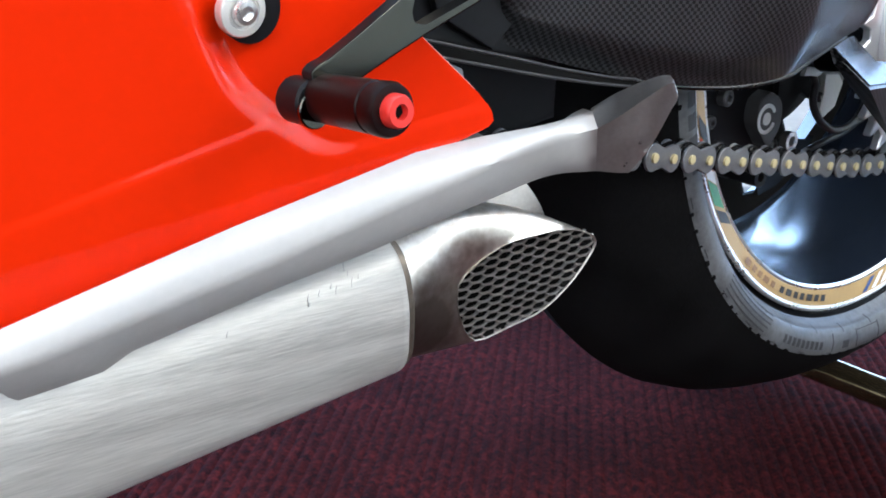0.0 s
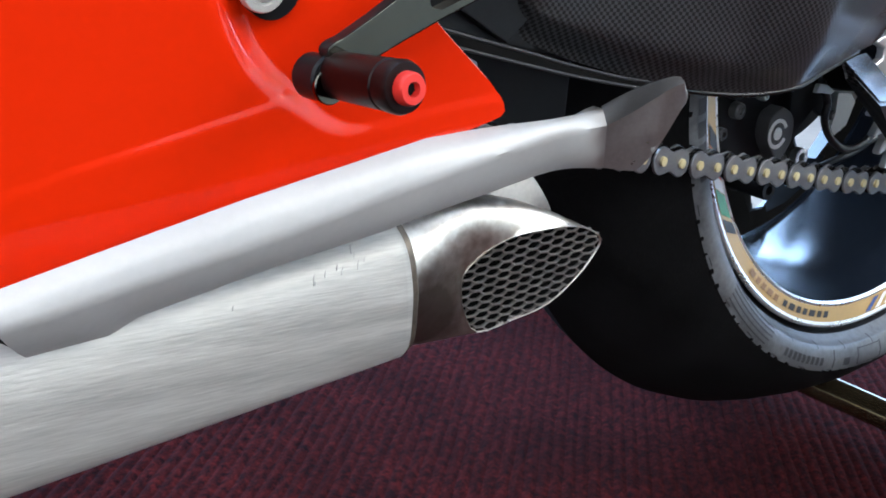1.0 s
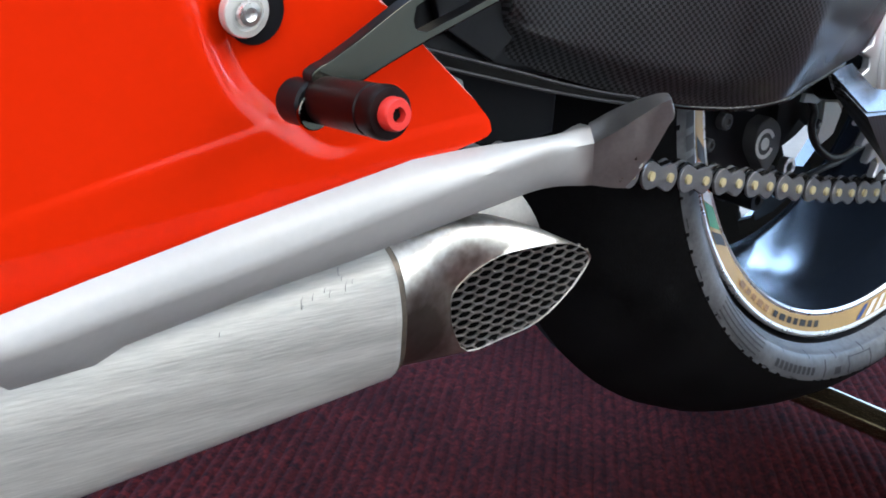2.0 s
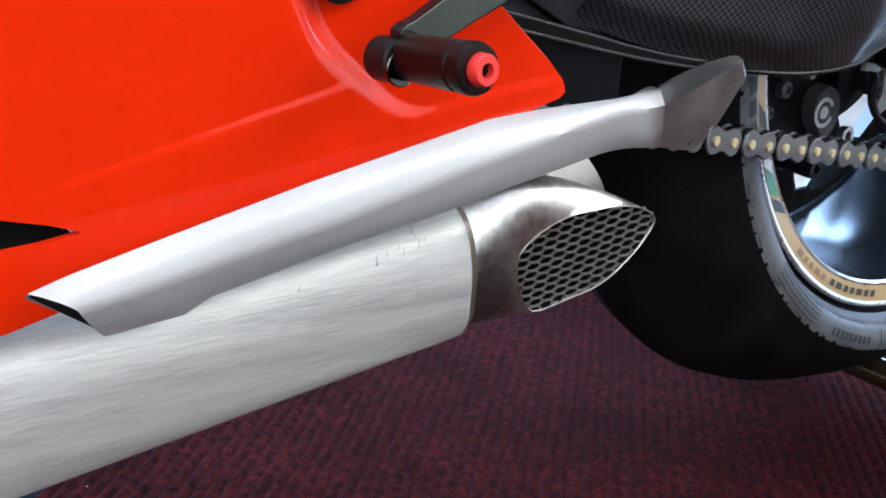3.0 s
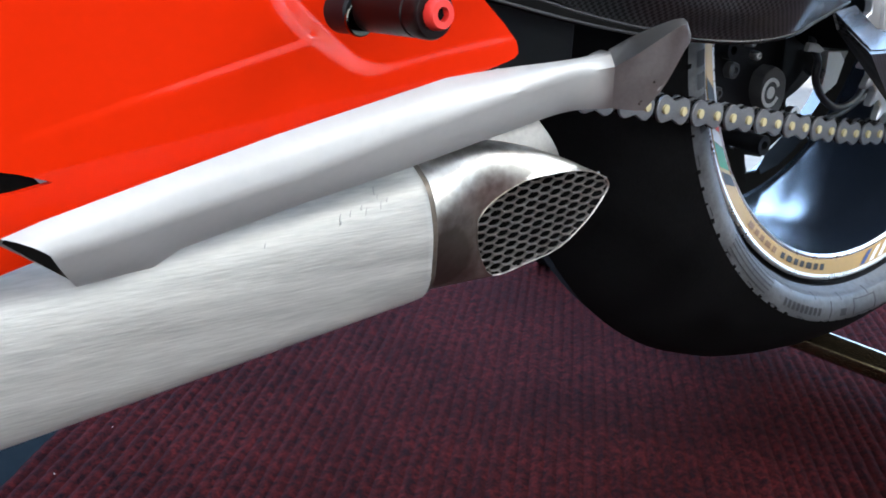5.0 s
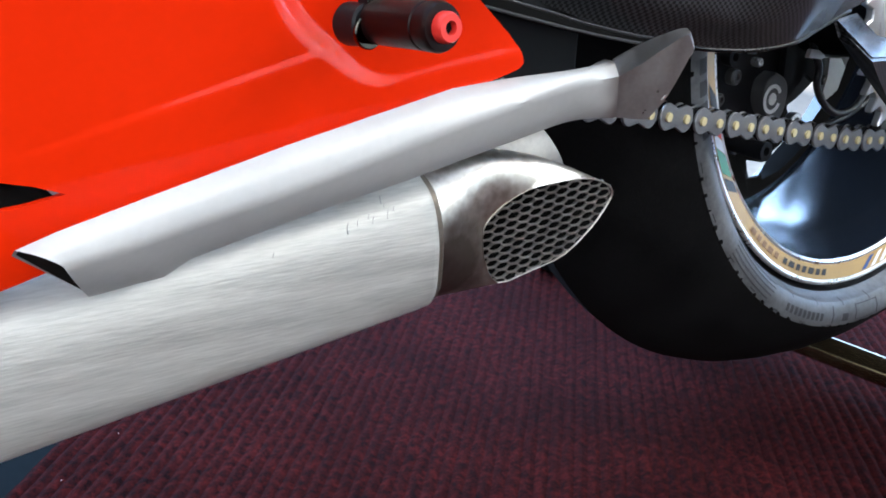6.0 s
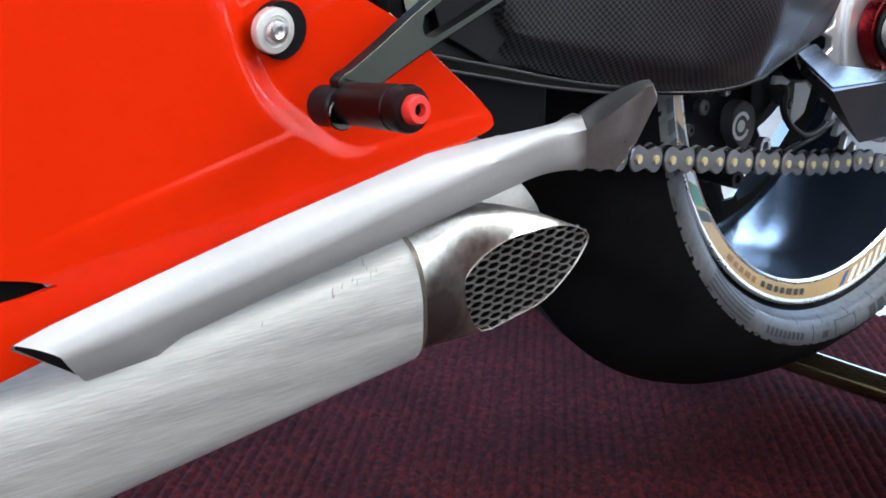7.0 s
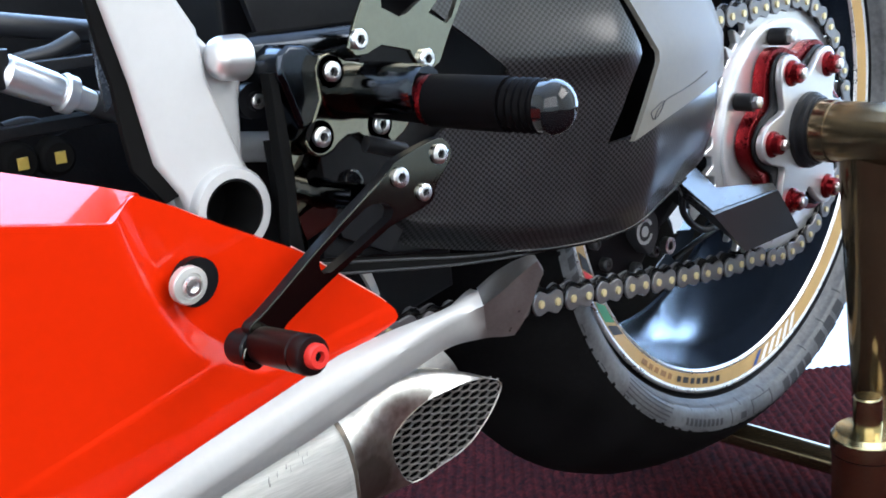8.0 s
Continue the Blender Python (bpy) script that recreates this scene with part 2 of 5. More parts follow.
RED_PEG = material("red_anodised_cap", (0.64, 0.030, 0.022), rough=0.35, metal=0.2, vary=0.06)
BOLT = material("polished_steel_bolt", (0.82, 0.81, 0.80), rough=0.3, metal=1.0, vary=0.08, scale=200)
POLISHED = material("polished_bronze_plate", (0.50, 0.425, 0.25), rough=0.2, metal=1.0, vary=0.04, scale=12, rough_vary=0.03)
BRIGHT = material("bright_satin_alloy", (0.85, 0.84, 0.80), rough=0.4, metal=0.15, vary=0.05)
ZINC = material("pale_zinc_washer", (0.66, 0.65, 0.62), rough=0.42, metal=0.55, vary=0.06, scale=150)
BRONZE = material("bronze_stand_paint", (0.175, 0.130, 0.078), rough=0.19, metal=0.9, vary=0.1, scale=30)
CAPGREY = material("dark_grey_anodised_cap", (0.085, 0.085, 0.088), rough=0.42, metal=0.4, vary=0.1)
CARBON = carbon_material()
PANEL = material("satin_carbon_panel", (0.125, 0.117, 0.102), rough=0.5, coat=0.05, spec=0.12, vary=0.12, scale=200)
RAIL = material("rail_edge_highlight", (0.025, 0.025, 0.027), spec=0.25, rough=0.40, vary=0.2, scale=60)
TOPGLOSS = material("smooth_dark_lacquer", (0.02, 0.021, 0.024), rough=0.25, coat=0.45, vary=0.1, scale=80)
TOPGLOSS.node_tree.nodes["Principled BSDF"].inputs["Coat Roughness"].default_value = 0.12
HOSE = material("black_rubber_hose", (0.015, 0.015, 0.017), rough=0.4)
CARPET = carpet_material()
LINT = material("white_lint", (0.6, 0.58, 0.55), rough=0.9)
MAT = material("black_rubber_floor", (0.006, 0.008, 0.009), rough=0.95, spec=0.02, vary=0.3, scale=12, bump=0.1, bump_scale=300)
TILE = material("white_floor_tile", (0.30, 0.305, 0.315), rough=0.35, vary=0.05, scale=6)
WALL = material("warm_white_wall_paint", (0.70, 0.66, 0.55), rough=0.8, vary=0.05, scale=5, bump=0.1, bump_scale=200)
CEIL = material("white_ceiling_paint", (0.8, 0.8, 0.79), rough=0.85, vary=0.04, scale=5)
FRAME = material("white_window_frame", (0.75, 0.76, 0.77), rough=0.4)
GLASS = glass_material()
PAVE = material("pale_paving", (0.62, 0.61, 0.59), rough=0.8, vary=0.15, scale=3)

# ---- building helpers ----


def sharpen(bm, angle=32):
    bm.normal_update()
    for f in bm.faces:
        f.smooth = True
    for e in bm.edges:
        if len(e.link_faces) == 2 and e.calc_face_angle(0) > radians(angle):
            e.smooth = False


def flat_weighted(me, limit=radians(38)):
    """Shade by face size, so that broad faces stay flat and only their bevels look round."""
    if len(me.polygons) > 9000:
        return
    least = math.cos(limit)
    round_v = [[] for _ in me.vertices]
    for f in me.polygons:
        for v in f.vertices:
            round_v[v].append((f.normal.copy(), f.area))
    normals = []
    for f in me.polygons:
        for v in f.vertices:
            total = Vector((0, 0, 0))
            for nrm, size in round_v[v]:
                if nrm.dot(f.normal) > least:
                    total += nrm * size
            normals.append(total.normalized() if total.length > 1e-12 else f.normal)
    me.normals_split_custom_set(normals)


def thing(name, base, label, category, group="", kind=""):
    ob = new(name)
    ob.location = base
    ob.empty_display_size = 0.05
    return tagged(ob, label, category, group, kind)


def part(name, bm, mats, parent=None, label="", angle=25):
    """Links a bmesh, made in world places, as one mesh under a thing or part."""
    bmesh.ops.recalc_face_normals(bm, faces=bm.faces[:])
    sharpen(bm, angle)
    me = bpy.data.meshes.new(name)
    bm.to_mesh(me)
    bm.free()
    if angle == 25:
        flat_weighted(me)
    for mt in mats if isinstance(mats, (list, tuple)) else [mats]:
        me.materials.append(mt)
    ob = new(name, me)
    if parent is not None:
        ob.parent = parent
        if parent.data is None:
            ob.matrix_parent_inverse = Matrix.Translation(-parent.location)
    if label:
        ob["label"] = label
    return ob


def again(name, me, m, parent):
    """One more object on a mesh that is already made, at the pose m."""
    ob = new(name, me)
    ob.parent = parent
    ob.matrix_basis = m
    return ob


def prism(profile, y0, y1, bevel=0.0, segs=2):
    """A plate: an outline in x and z, from y0 to y1."""
    bm = bmesh.new()
    a = [bm.verts.new((x, y0, z)) for x, z in profile]
    b = [bm.verts.new((x, y1, z)) for x, z in profile]
    bm.faces.new(a)
    bm.faces.new(b[::-1])
    n = len(a)
    for i in range(n):
        bm.faces.new((a[i], a[(i + 1) % n], b[(i + 1) % n], b[i]))
    bmesh.ops.recalc_face_normals(bm, faces=bm.faces[:])
    if bevel:
        rim = [e for e in bm.edges if abs(e.verts[0].co.y - e.verts[1].co.y) < 1e-6]
        bmesh.ops.bevel(bm, geom=rim, offset=bevel, segments=segs, profile=0.5, affect="EDGES", clamp_overlap=True)
    return bm


def plate(points, shift, bevel=0.0):
    """A plate with any flat outline in space, thickened along shift."""
    bm = bmesh.new()
    a = [bm.verts.new(p) for p in points]
    b = [bm.verts.new(Vector(p) + Vector(shift)) for p in points]
    bm.faces.new(a)
    bm.faces.new(b[::-1])
    n = len(a)
    for i in range(n):
        bm.faces.new((a[i], a[(i + 1) % n], b[(i + 1) % n], b[i]))
    bmesh.ops.recalc_face_normals(bm, faces=bm.faces[:])
    if bevel:
        bmesh.ops.bevel(bm, geom=bm.edges[:], offset=bevel, segments=2, profile=0.5, affect="EDGES", clamp_overlap=True)
    return bm


def loft(rings, cap=True, closed=True):
    bm = bmesh.new()
    vs = [[bm.verts.new(p) for p in ring] for ring in rings]
    n = len(vs[0])
    for a, b in zip(vs, vs[1:]):
        for i in range(n if closed else n - 1):
            bm.faces.new((a[i], a[(i + 1) % n], b[(i + 1) % n], b[i]))
    if cap and closed:
        bm.faces.new(vs[0][::-1])
        bm.faces.new(vs[-1])
    return bm


def frame_of(d):
    d = Vector(d).normalized()
    a = d.orthogonal().normalized()
    return a, d.cross(a), d


def turned(p0, axis, profile, n=32, cap=True):
    """A turned solid: rows of (distance along the axis, radius)."""
    a, b, d = frame_of(axis)
    p0 = Vector(p0)
    rings = [[p0 + d * s + (a * math.cos(2 * math.pi * i / n) + b * math.sin(2 * math.pi * i / n)) * max(r, 1e-5) for i in range(n)] for s, r in profile]
    return loft(rings, cap)


def tube(points, r, n=14, smooth=4):
    """A round bar or hose along a line through the points."""
    pts = [Vector(p) for p in points]
    line = []
    if len(pts) > 2:
        ext = [pts[0] * 2 - pts[1]] + pts + [pts[-1] * 2 - pts[-2]]
        for i in range(1, len(ext) - 2):
            p0, p1, p2, p3 = ext[i - 1:i + 3]
            for k in range(smooth):
                t = k / smooth
                line.append(0.5 * ((2 * p1) + (p2 - p0) * t + (2 * p0 - 5 * p1 + 4 * p2 - p3) * t * t + (3 * p1 - p0 - 3 * p2 + p3) * t ** 3))
        line.append(pts[-1])
    else:
        line = pts
    side = frame_of(line[1] - line[0])[0]
    rings = []
    for i, p in enumerate(line):
        d = (line[min(i + 1, len(line) - 1)] - line[max(i - 1, 0)]).normalized()
        side = (side - d * side.dot(d)).normalized()
        up = d.cross(side)
        rings.append([p + (side * math.cos(2 * math.pi * k / n) + up * math.sin(2 * math.pi * k / n)) * r for k in range(n)])
    return loft(rings)


def ringed(profile, cx, cz, n=96, closed=False):
    """A wheel part: rows of (radius, y) swept round the axle line through (cx, cz)."""
    rings = [[(cx + r * math.cos(2 * math.pi * i / n), y, cz + r * math.sin(2 * math.pi * i / n)) for i in range(n)] for r, y in profile]
    if closed:
        rings.append(rings[0])
    bm = loft(rings, cap=False)
    if closed:
        bmesh.ops.remove_doubles(bm, verts=bm.verts[:], dist=1e-7)
    return bm


def join(*bms):
    out = bms[0]
    for other in bms[1:]:
        me = bpy.data.meshes.new("joined")
        other.to_mesh(me)
        out.from_mesh(me)
        other.free()
        bpy.data.meshes.remove(me)
    return out


def cut(bm, *tools):
    """The solid bm less the solids given."""
    me = bpy.data.meshes.new("blank")
    bmesh.ops.recalc_face_normals(bm, faces=bm.faces[:])
    bm.to_mesh(me)
    bm.free()
    blank = new("blank", me)
    gone = [blank]
    for tool in tools:
        bmesh.ops.recalc_face_normals(tool, faces=tool.faces[:])
        tm = bpy.data.meshes.new("tool")
        tool.to_mesh(tm)
        tool.free()
        tob = new("tool", tm)
        gone.append(tob)
        md = blank.modifiers.new("cut", "BOOLEAN")
        md.operation, md.solver, md.object = "DIFFERENCE", "EXACT", tob
    dg = bpy.context.evaluated_depsgraph_get()
    out = bmesh.new()
    out.from_object(blank, dg)
    for ob in gone:
        old = ob.data
        bpy.data.objects.remove(ob)
        bpy.data.meshes.remove(old)
    return out


def along(table, x):
    """Straight-line reading of a table of (x, value)."""
    if x <= table[0][0]:
        return table[0][1]
    for (x0, v0), (x1, v1) in zip(table, table[1:]):
        if x <= x1:
            return v0 + (v1 - v0) * (x - x0) / (x1 - x0)
    return table[-1][1]


def ease(t):
    t = max(0.0, min(1.0, t))
    return t * t * (3 - 2 * t)


def eased(points, n=6):
    """More points on a smooth line through those given."""
    pts = [Vector(p) for p in points]
    ext = [pts[0] * 2 - pts[1]] + pts + [pts[-1] * 2 - pts[-2]]
    out = []
    for i in range(1, len(ext) - 2):
        p0, p1, p2, p3 = ext[i - 1:i + 3]
        for k in range(n):
            t = k / n
            out.append(tuple(0.5 * ((2 * p1) + (p2 - p0) * t + (2 * p0 - 5 * p1 + 4 * p2 - p3) * t * t + (3 * p1 - p0 - 3 * p2 + p3) * t ** 3)))
    return out + [tuple(pts[-1])]


def socket_bolt(p, d, r=0.0065, h=0.006, parent=None, name="bolt", mats=None):
    """A cap bolt with a chamfered head and a hexagon socket, looking along d."""
    a, b, d = frame_of(d)
    p = Vector(p)
    rings = []
    for s, q in ((0, r), (h * 0.75, r), (h, r * 0.8)):
        rings.append([p + d * s + (a * math.cos(i * math.pi / 12) + b * math.sin(i * math.pi / 12)) * q for i in range(24)])
    for s, q in ((h, r * 0.5), (h * 0.3, r * 0.48)):
        ring = []
        for i in range(24):
            ang = i * math.pi / 12
            k = math.cos(math.pi / 6) / math.cos((ang % (math.pi / 3)) - math.pi / 6)
            ring.append(p + d * s + (a * math.cos(ang) + b * math.sin(ang)) * q * k)
        rings.append(ring)
    bm = loft(rings)
    for f in bm.faces:
        if f.calc_center_median().dot(d) < (p + d * h * 0.5).dot(d) and (f.calc_center_median() - p).cross(d).length < r * 0.45 and len(f.verts) > 4:
            f.material_index = 1
    return part(name, bm, mats or [BOLT, BLACK], parent)

# ---- the room ----


def slab(s0, s1, c0, c1, z0, z1):
    bm = bmesh.new()
    q = [room(s, c, z) for z in (z0, z1) for s, c in ((s0, c0), (s1, c0), (s1, c1), (s0, c1))]
    v = [bm.verts.new(p) for p in q]
    for f in ((0, 3, 2, 1), (4, 5, 6, 7), (0, 1, 5, 4), (1, 2, 6, 5), (2, 3, 7, 6), (3, 0, 4, 7)):
        bm.faces.new([v[i] for i in f])
    return bm


def structure(name, bm, mats, label, category):
    return tagged(part(name, bm, mats), label, category, kind="structure")


EDGE, WEST_EDGE = 0.521, -0.410                 # where the carpet ends, along the room and across its ribs
RIB = 0.0098
RIBS = Vector((math.cos(radians(44)), math.sin(radians(44)), 0.0))
ACROSS = Vector((RIBS.y, -RIBS.x, 0.0))


def pile(s, c, z):
    """A place s metres along the carpet's ribs, c metres across them."""
    p = RIBS * s + ACROSS * c
    return Vector((p.x, p.y, z))


def carpet():
    """Ribbed carpet: rounded ribs side by side, with a slightly uneven pile."""
    bm = bmesh.new()
    rng = random.Random(4)
    count = int((0.8 - WEST_EDGE) / RIB)
    steps = [NEAR + 0.3, -1.2, -0.9] + [-0.8 + 0.016 * i for i in range(103)]
    shape = ((0.0, 0.0), (0.16, 0.0009), (0.36, 0.0020), (0.5, 0.0023), (0.64, 0.0020), (0.84, 0.0009))
    rows = []
    for k in range(count):
        wob = [rng.uniform(-0.0007, 0.0007) for _ in steps]
        hgt = [rng.uniform(0.65, 1.1) for _ in steps]
        for f, h in shape:
            c = WEST_EDGE + (k + f) * RIB
            far = (EDGE - c * ACROSS.dot(U)) / RIBS.dot(U)
            if pile(far, c, 0).dot(V) < 0.22:
                far = steps[-1]
            rows.append([bm.verts.new(pile(min(s, far), c + (wob[i] if s < far else 0.0), h * hgt[i])) for i, s in enumerate(steps)])
    for lower, upper in zip(rows, rows[1:]):
        for i in range(len(steps) - 1):
            if (lower[i].co - lower[i + 1].co).xy.length > 0.0005 and (upper[i].co - upper[i + 1].co).xy.length > 0.0005:
                bm.faces.new((lower[i], lower[i + 1], upper[i + 1], upper[i]))
    bmesh.ops.delete(bm, geom=[v for v in bm.verts if not v.link_faces], context="VERTS")
    c = WEST_EDGE + (count - 0.2) * RIB
    far = (EDGE - c * ACROSS.dot(U)) / RIBS.dot(U)
    rest = [pile(NEAR + 0.3, c, 0.0002), pile(far, c, 0.0002), room(EDGE, EAST - 0.01, 0.0002), room(NEAR + 0.1, EAST - 0.01, 0.0002), room(NEAR + 0.1, 0.7, 0.0002)]
    return join(bm, plate(rest, (0, 0, 0.0018)))


structure("carpet", carpet(), CARPET, "worn burgundy ribbed carpet with dark flecks", "carpet")
for s, c in ((0.0553, -0.3780), (0.1262, -0.3613)):
    lint = bmesh.new()
    bmesh.ops.create_icosphere(lint, subdivisions=1, radius=0.0005)
    bmesh.ops.scale(lint, vec=(1.3, 0.8, 0.6), verts=lint.verts)
    bmesh.ops.translate(lint, vec=room(s, c, 0.0025), verts=lint.verts)
    tagged(part("lint_fleck", lint, LINT), "tiny white lint fleck on the burgundy carpet", "lint", "lint on the carpet")
structure("floor_mat", slab(NEAR + 0.1, 0.82, -1.8, -0.10, -0.0009, -0.0002), MAT, "smooth black rubber floor beside the carpet edge", "floor")
structure("floor", slab(NEAR, FAR + 0.2, -SIDE, EAST, -0.005, -0.001), TILE, "glossy white floor beyond the carpet edge", "floor")
for name, box, label in (
    ("wall_west", (NEAR - 0.2, FAR + 0.2, -SIDE - 0.2, -SIDE, 0, TALL), "plain warm white showroom wall"),
):
    structure(name, slab(*box), WALL, label, "wall")
north = cut(slab(FAR, FAR + 0.2, -SIDE, EAST, 0, TALL), slab(FAR - 0.1, FAR + 0.3, -1.9, 1.64, -0.1, 2.55))
structure("wall_north", north, WALL, "wall round a wide open shop doorway", "wall")
south = cut(slab(NEAR - 0.2, NEAR, -SIDE, EAST, 0, TALL), slab(NEAR - 0.3, NEAR + 0.1, -1.9, 1.64, 0.6, 2.55))
structure("wall_south", south, WALL, "wall round a wide shop window", "wall")
east = cut(slab(NEAR - 0.2, FAR + 0.2, EAST, EAST + 0.2, 0, TALL), slab(-1.7, 0.3, EAST - 0.1, EAST + 0.3, 1.35, 2.55))
structure("wall_east", east, WALL, "warm white showroom wall round a high window", "wall")
wc = EAST + 0.1
side_win = structure("window_2", join(
    slab(-1.698, -1.64, wc - 0.04, wc + 0.04, 1.352, 2.548), slab(0.24, 0.298, wc - 0.04, wc + 0.04, 1.352, 2.548),
    slab(-1.64, 0.24, wc - 0.04, wc + 0.04, 1.352, 1.41), slab(-1.64, 0.24, wc - 0.04, wc + 0.04, 2.49, 2.548)), FRAME, "white-framed high shop window", "window")
side_pane = part("pane", slab(-1.64, 0.24, wc - 0.003, wc + 0.003, 1.41, 2.49), GLASS, side_win)
side_pane.visible_shadow = False
mid = NEAR - 0.1
win = structure("window_1", join(
    slab(mid - 0.04, mid + 0.04, -1.898, -1.84, 0.602, 2.548), slab(mid - 0.04, mid + 0.04, 1.58, 1.638, 0.602, 2.548),
    slab(mid - 0.04, mid + 0.04, -1.84, 1.58, 0.602, 0.66), slab(mid - 0.04, mid + 0.04, -1.84, 1.58, 2.49, 2.548),
    slab(mid - 0.03, mid + 0.03, -0.03, 0.03, 0.66, 2.49)), FRAME, "white-framed shop window", "window")
for c0, c1 in ((-1.84, -0.03), (0.03, 1.58)):
    pane = part("pane", slab(mid - 0.003, mid + 0.003, c0, c1, 0.66, 2.49), GLASS, win)
    pane.visible_shadow = False
structure("ceiling", slab(NEAR - 0.2, FAR + 0.2, -SIDE - 0.2, EAST + 0.2, TALL, TALL + 0.15), CEIL, "plain white ceiling", "ceiling")
structure("ground", slab(-300, 300, -300, 300, -0.6, -0.006), PAVE, "pale paving outside the shop", "ground")

# ---- the motorcycle ----
bike = thing("motorcycle", (0.306, 0.127, 0.03), "red racing motorcycle raised on a rear paddock stand", "motorcycle")
WX, WZ, WY = 0.306, 0.357, 0.127           # wheel centre


# rear wheel: rim first, tyre on it
def mirrored(rows):
    return rows + [(r, 2 * WY - y) for r, y in reversed(rows)]


rim_rows = [(0.2300, 0.0450), (0.2324, 0.0430), (0.2316, 0.0414), (0.2300, 0.0410), (0.2278, 0.0420)]
rim = part("rear_rim", ringed(rim_rows, WX, WZ, 128), LIP, bike, "bright machined rim lip")
part("decal_band", ringed([(0.2278, 0.0420), (0.2164, 0.0453)], WX, WZ, 128), GOLD, rim, "gold printed rim band")
part("inner_lip", ringed([(0.2164, 0.0453), (0.2146, 0.0452), (0.2128, 0.0472)], WX, WZ, 128), LIP, rim)
part("barrel", ringed([(0.2300, 0.0440), (0.2230, 0.0520), (0.2180, 0.07), (0.2180, 0.19), (0.2324, 0.2116), (0.2120, 0.207), (0.204, 0.16), (0.205, 0.09), (0.2128, 0.0472)], WX, WZ, 128), BLACK_GLOSS, rim, "gloss black rim barrel")


dish = turned((WX, 0.186, WZ), (0, 1, 0), [(0, 0.03), (0.004, 0.07), (0.006, 0.11), (0.004, 0.16), (-0.012, 0.2042), (0.010, 0.2042), (0.024, 0.16), (0.024, 0.03)], 96)
window = [(0.181, -8), (0.184, -12), (0.196, -13), (0.1990, -6), (0.1990, 0), (0.1990, 6), (0.196, 13), (0.185, 11), (0.181, 6), (0.181, 0)]
holes = [prism([(WX + r * math.cos(radians(q0 + da)), WZ + r * math.sin(radians(q0 + da))) for r, da in window], 0.1, 0.25, 0) for q0 in (301, 61, 181)]
slant = Vector((0.17, 0.10, -0.03))          # the spoke openings run aslant through the dish
for y, rim_line in ((0.185, ((0.3985, 0.2337), (0.4006, 0.2449), (0.4269, 0.2648), (0.4438, 0.2647), (0.4587, 0.2483), (0.4589, 0.2286), (0.4409, 0.2115), (0.4115, 0.2143))),
                    (0.182, ((0.3405, 0.1906), (0.3735, 0.1848), (0.3668, 0.1725), (0.3482, 0.1720)))):
    holes.append(plate([Vector((x, y, z)) - slant * 0.35 for x, z in rim_line], slant))
part("dish", cut(dish, *holes), BLACK_AND_SHADE, rim, "gloss black dished wheel face")
part("wheel_hub", turned((WX, 0.06, WZ), (0, 1, 0), [(0, 0.05), (0.01, 0.056), (0.1, 0.062), (0.13, 0.055), (0.14, 0.03)], 40), BLACK_AND_SHADE, rim)


def on_band(a0, a1, f0, f1, up=0.0006, skew=0.0):
    """A flat mark on the decal band from angle a0 to a1 and from f0 to f1 of its width."""
    bm = bmesh.new()
    n = max(1, int(abs(a1 - a0) / 2))
    cols = []
    for i in range(n + 1):
        a = a0 + (a1 - a0) * i / n
        col = []
        for f in (f0, f1):
            ang = radians(a + skew * f)
            r, y = 0.2278 - 0.0114 * f, 0.0420 + 0.0033 * f - up
            col.append(bm.verts.new((WX + r * math.cos(ang), y, WZ + r * math.sin(ang))))
        cols.append(col)
    for p, q in zip(cols, cols[1:]):
        bm.faces.new((p[0], q[0], q[1], p[1]))
    return bm


for a0, a1, mt, nm in ((199, 203.5, RED_DECAL, "red_stripe"), (203.7, 206.5, WHITE_DECAL, "white_stripe"), (206.7, 212, GREEN_DECAL, "green_stripe"),
                       (195, 198.6, BLACK_DECAL, "black_stripe"), (213, 216, BLACK_DECAL, "black_stripe")):
    part(nm, on_band(a0, a1, 0.08, 0.9, skew=4), mt, rim)
rng = random.Random(3)
a = 228.0
for k in range(12):
    w = 1.5 if k % 3 else 2.1
    part("band_mark", on_band(a, a + w, 0.30, 0.72, skew=1.2), BLACK_DECAL if k > 4 else BROWN_DECAL, rim)
    a += w + (0.9 if k != 4 else 2.2)
for k in range(6):
    part("chequer_stripe", on_band(273 + 3.3 * k, 274.7 + 3.3 * k, 0.12, 0.88, skew=5), BLUE_DECAL if k == 0 else WHITE_DECAL, rim)

tyre_rows = mirrored([(0.2368, 0.0410), (0.2396, 0.0375), (0.2416, 0.0345), (0.2421, 0.0322), (0.2430, 0.0300), (0.2465, 0.0278), (0.2505, 0.0262), (0.2545, 0.0256), (0.2585, 0.0260), (0.2615, 0.0275)])
tread_rows = mirrored([(0.2615, 0.0275), (0.2710, 0.0350), (0.2840, 0.0480), (0.2980, 0.0670), (0.3110, 0.0890), (0.3200, 0.1080), (0.3245, WY)])
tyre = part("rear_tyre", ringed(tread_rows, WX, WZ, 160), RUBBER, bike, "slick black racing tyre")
part("sidewall", ringed(tyre_rows[:10], WX, WZ, 160), SIDEWALL, tyre, "sidewall with moulded marks, its sheen painted grey")
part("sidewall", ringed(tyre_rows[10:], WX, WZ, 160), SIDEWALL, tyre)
part("tyre_bead", ringed([(0.2369, 0.0412), (0.2362, 0.0440), (0.2345, 0.0460), (0.2262, 0.0500), (0.2262, 0.2040), (0.2368, 0.2130)], WX, WZ, 128), BLACK, tyre)


def side_y(r):
    return along([(q, y) for q, y in tyre_rows[:10]], r)


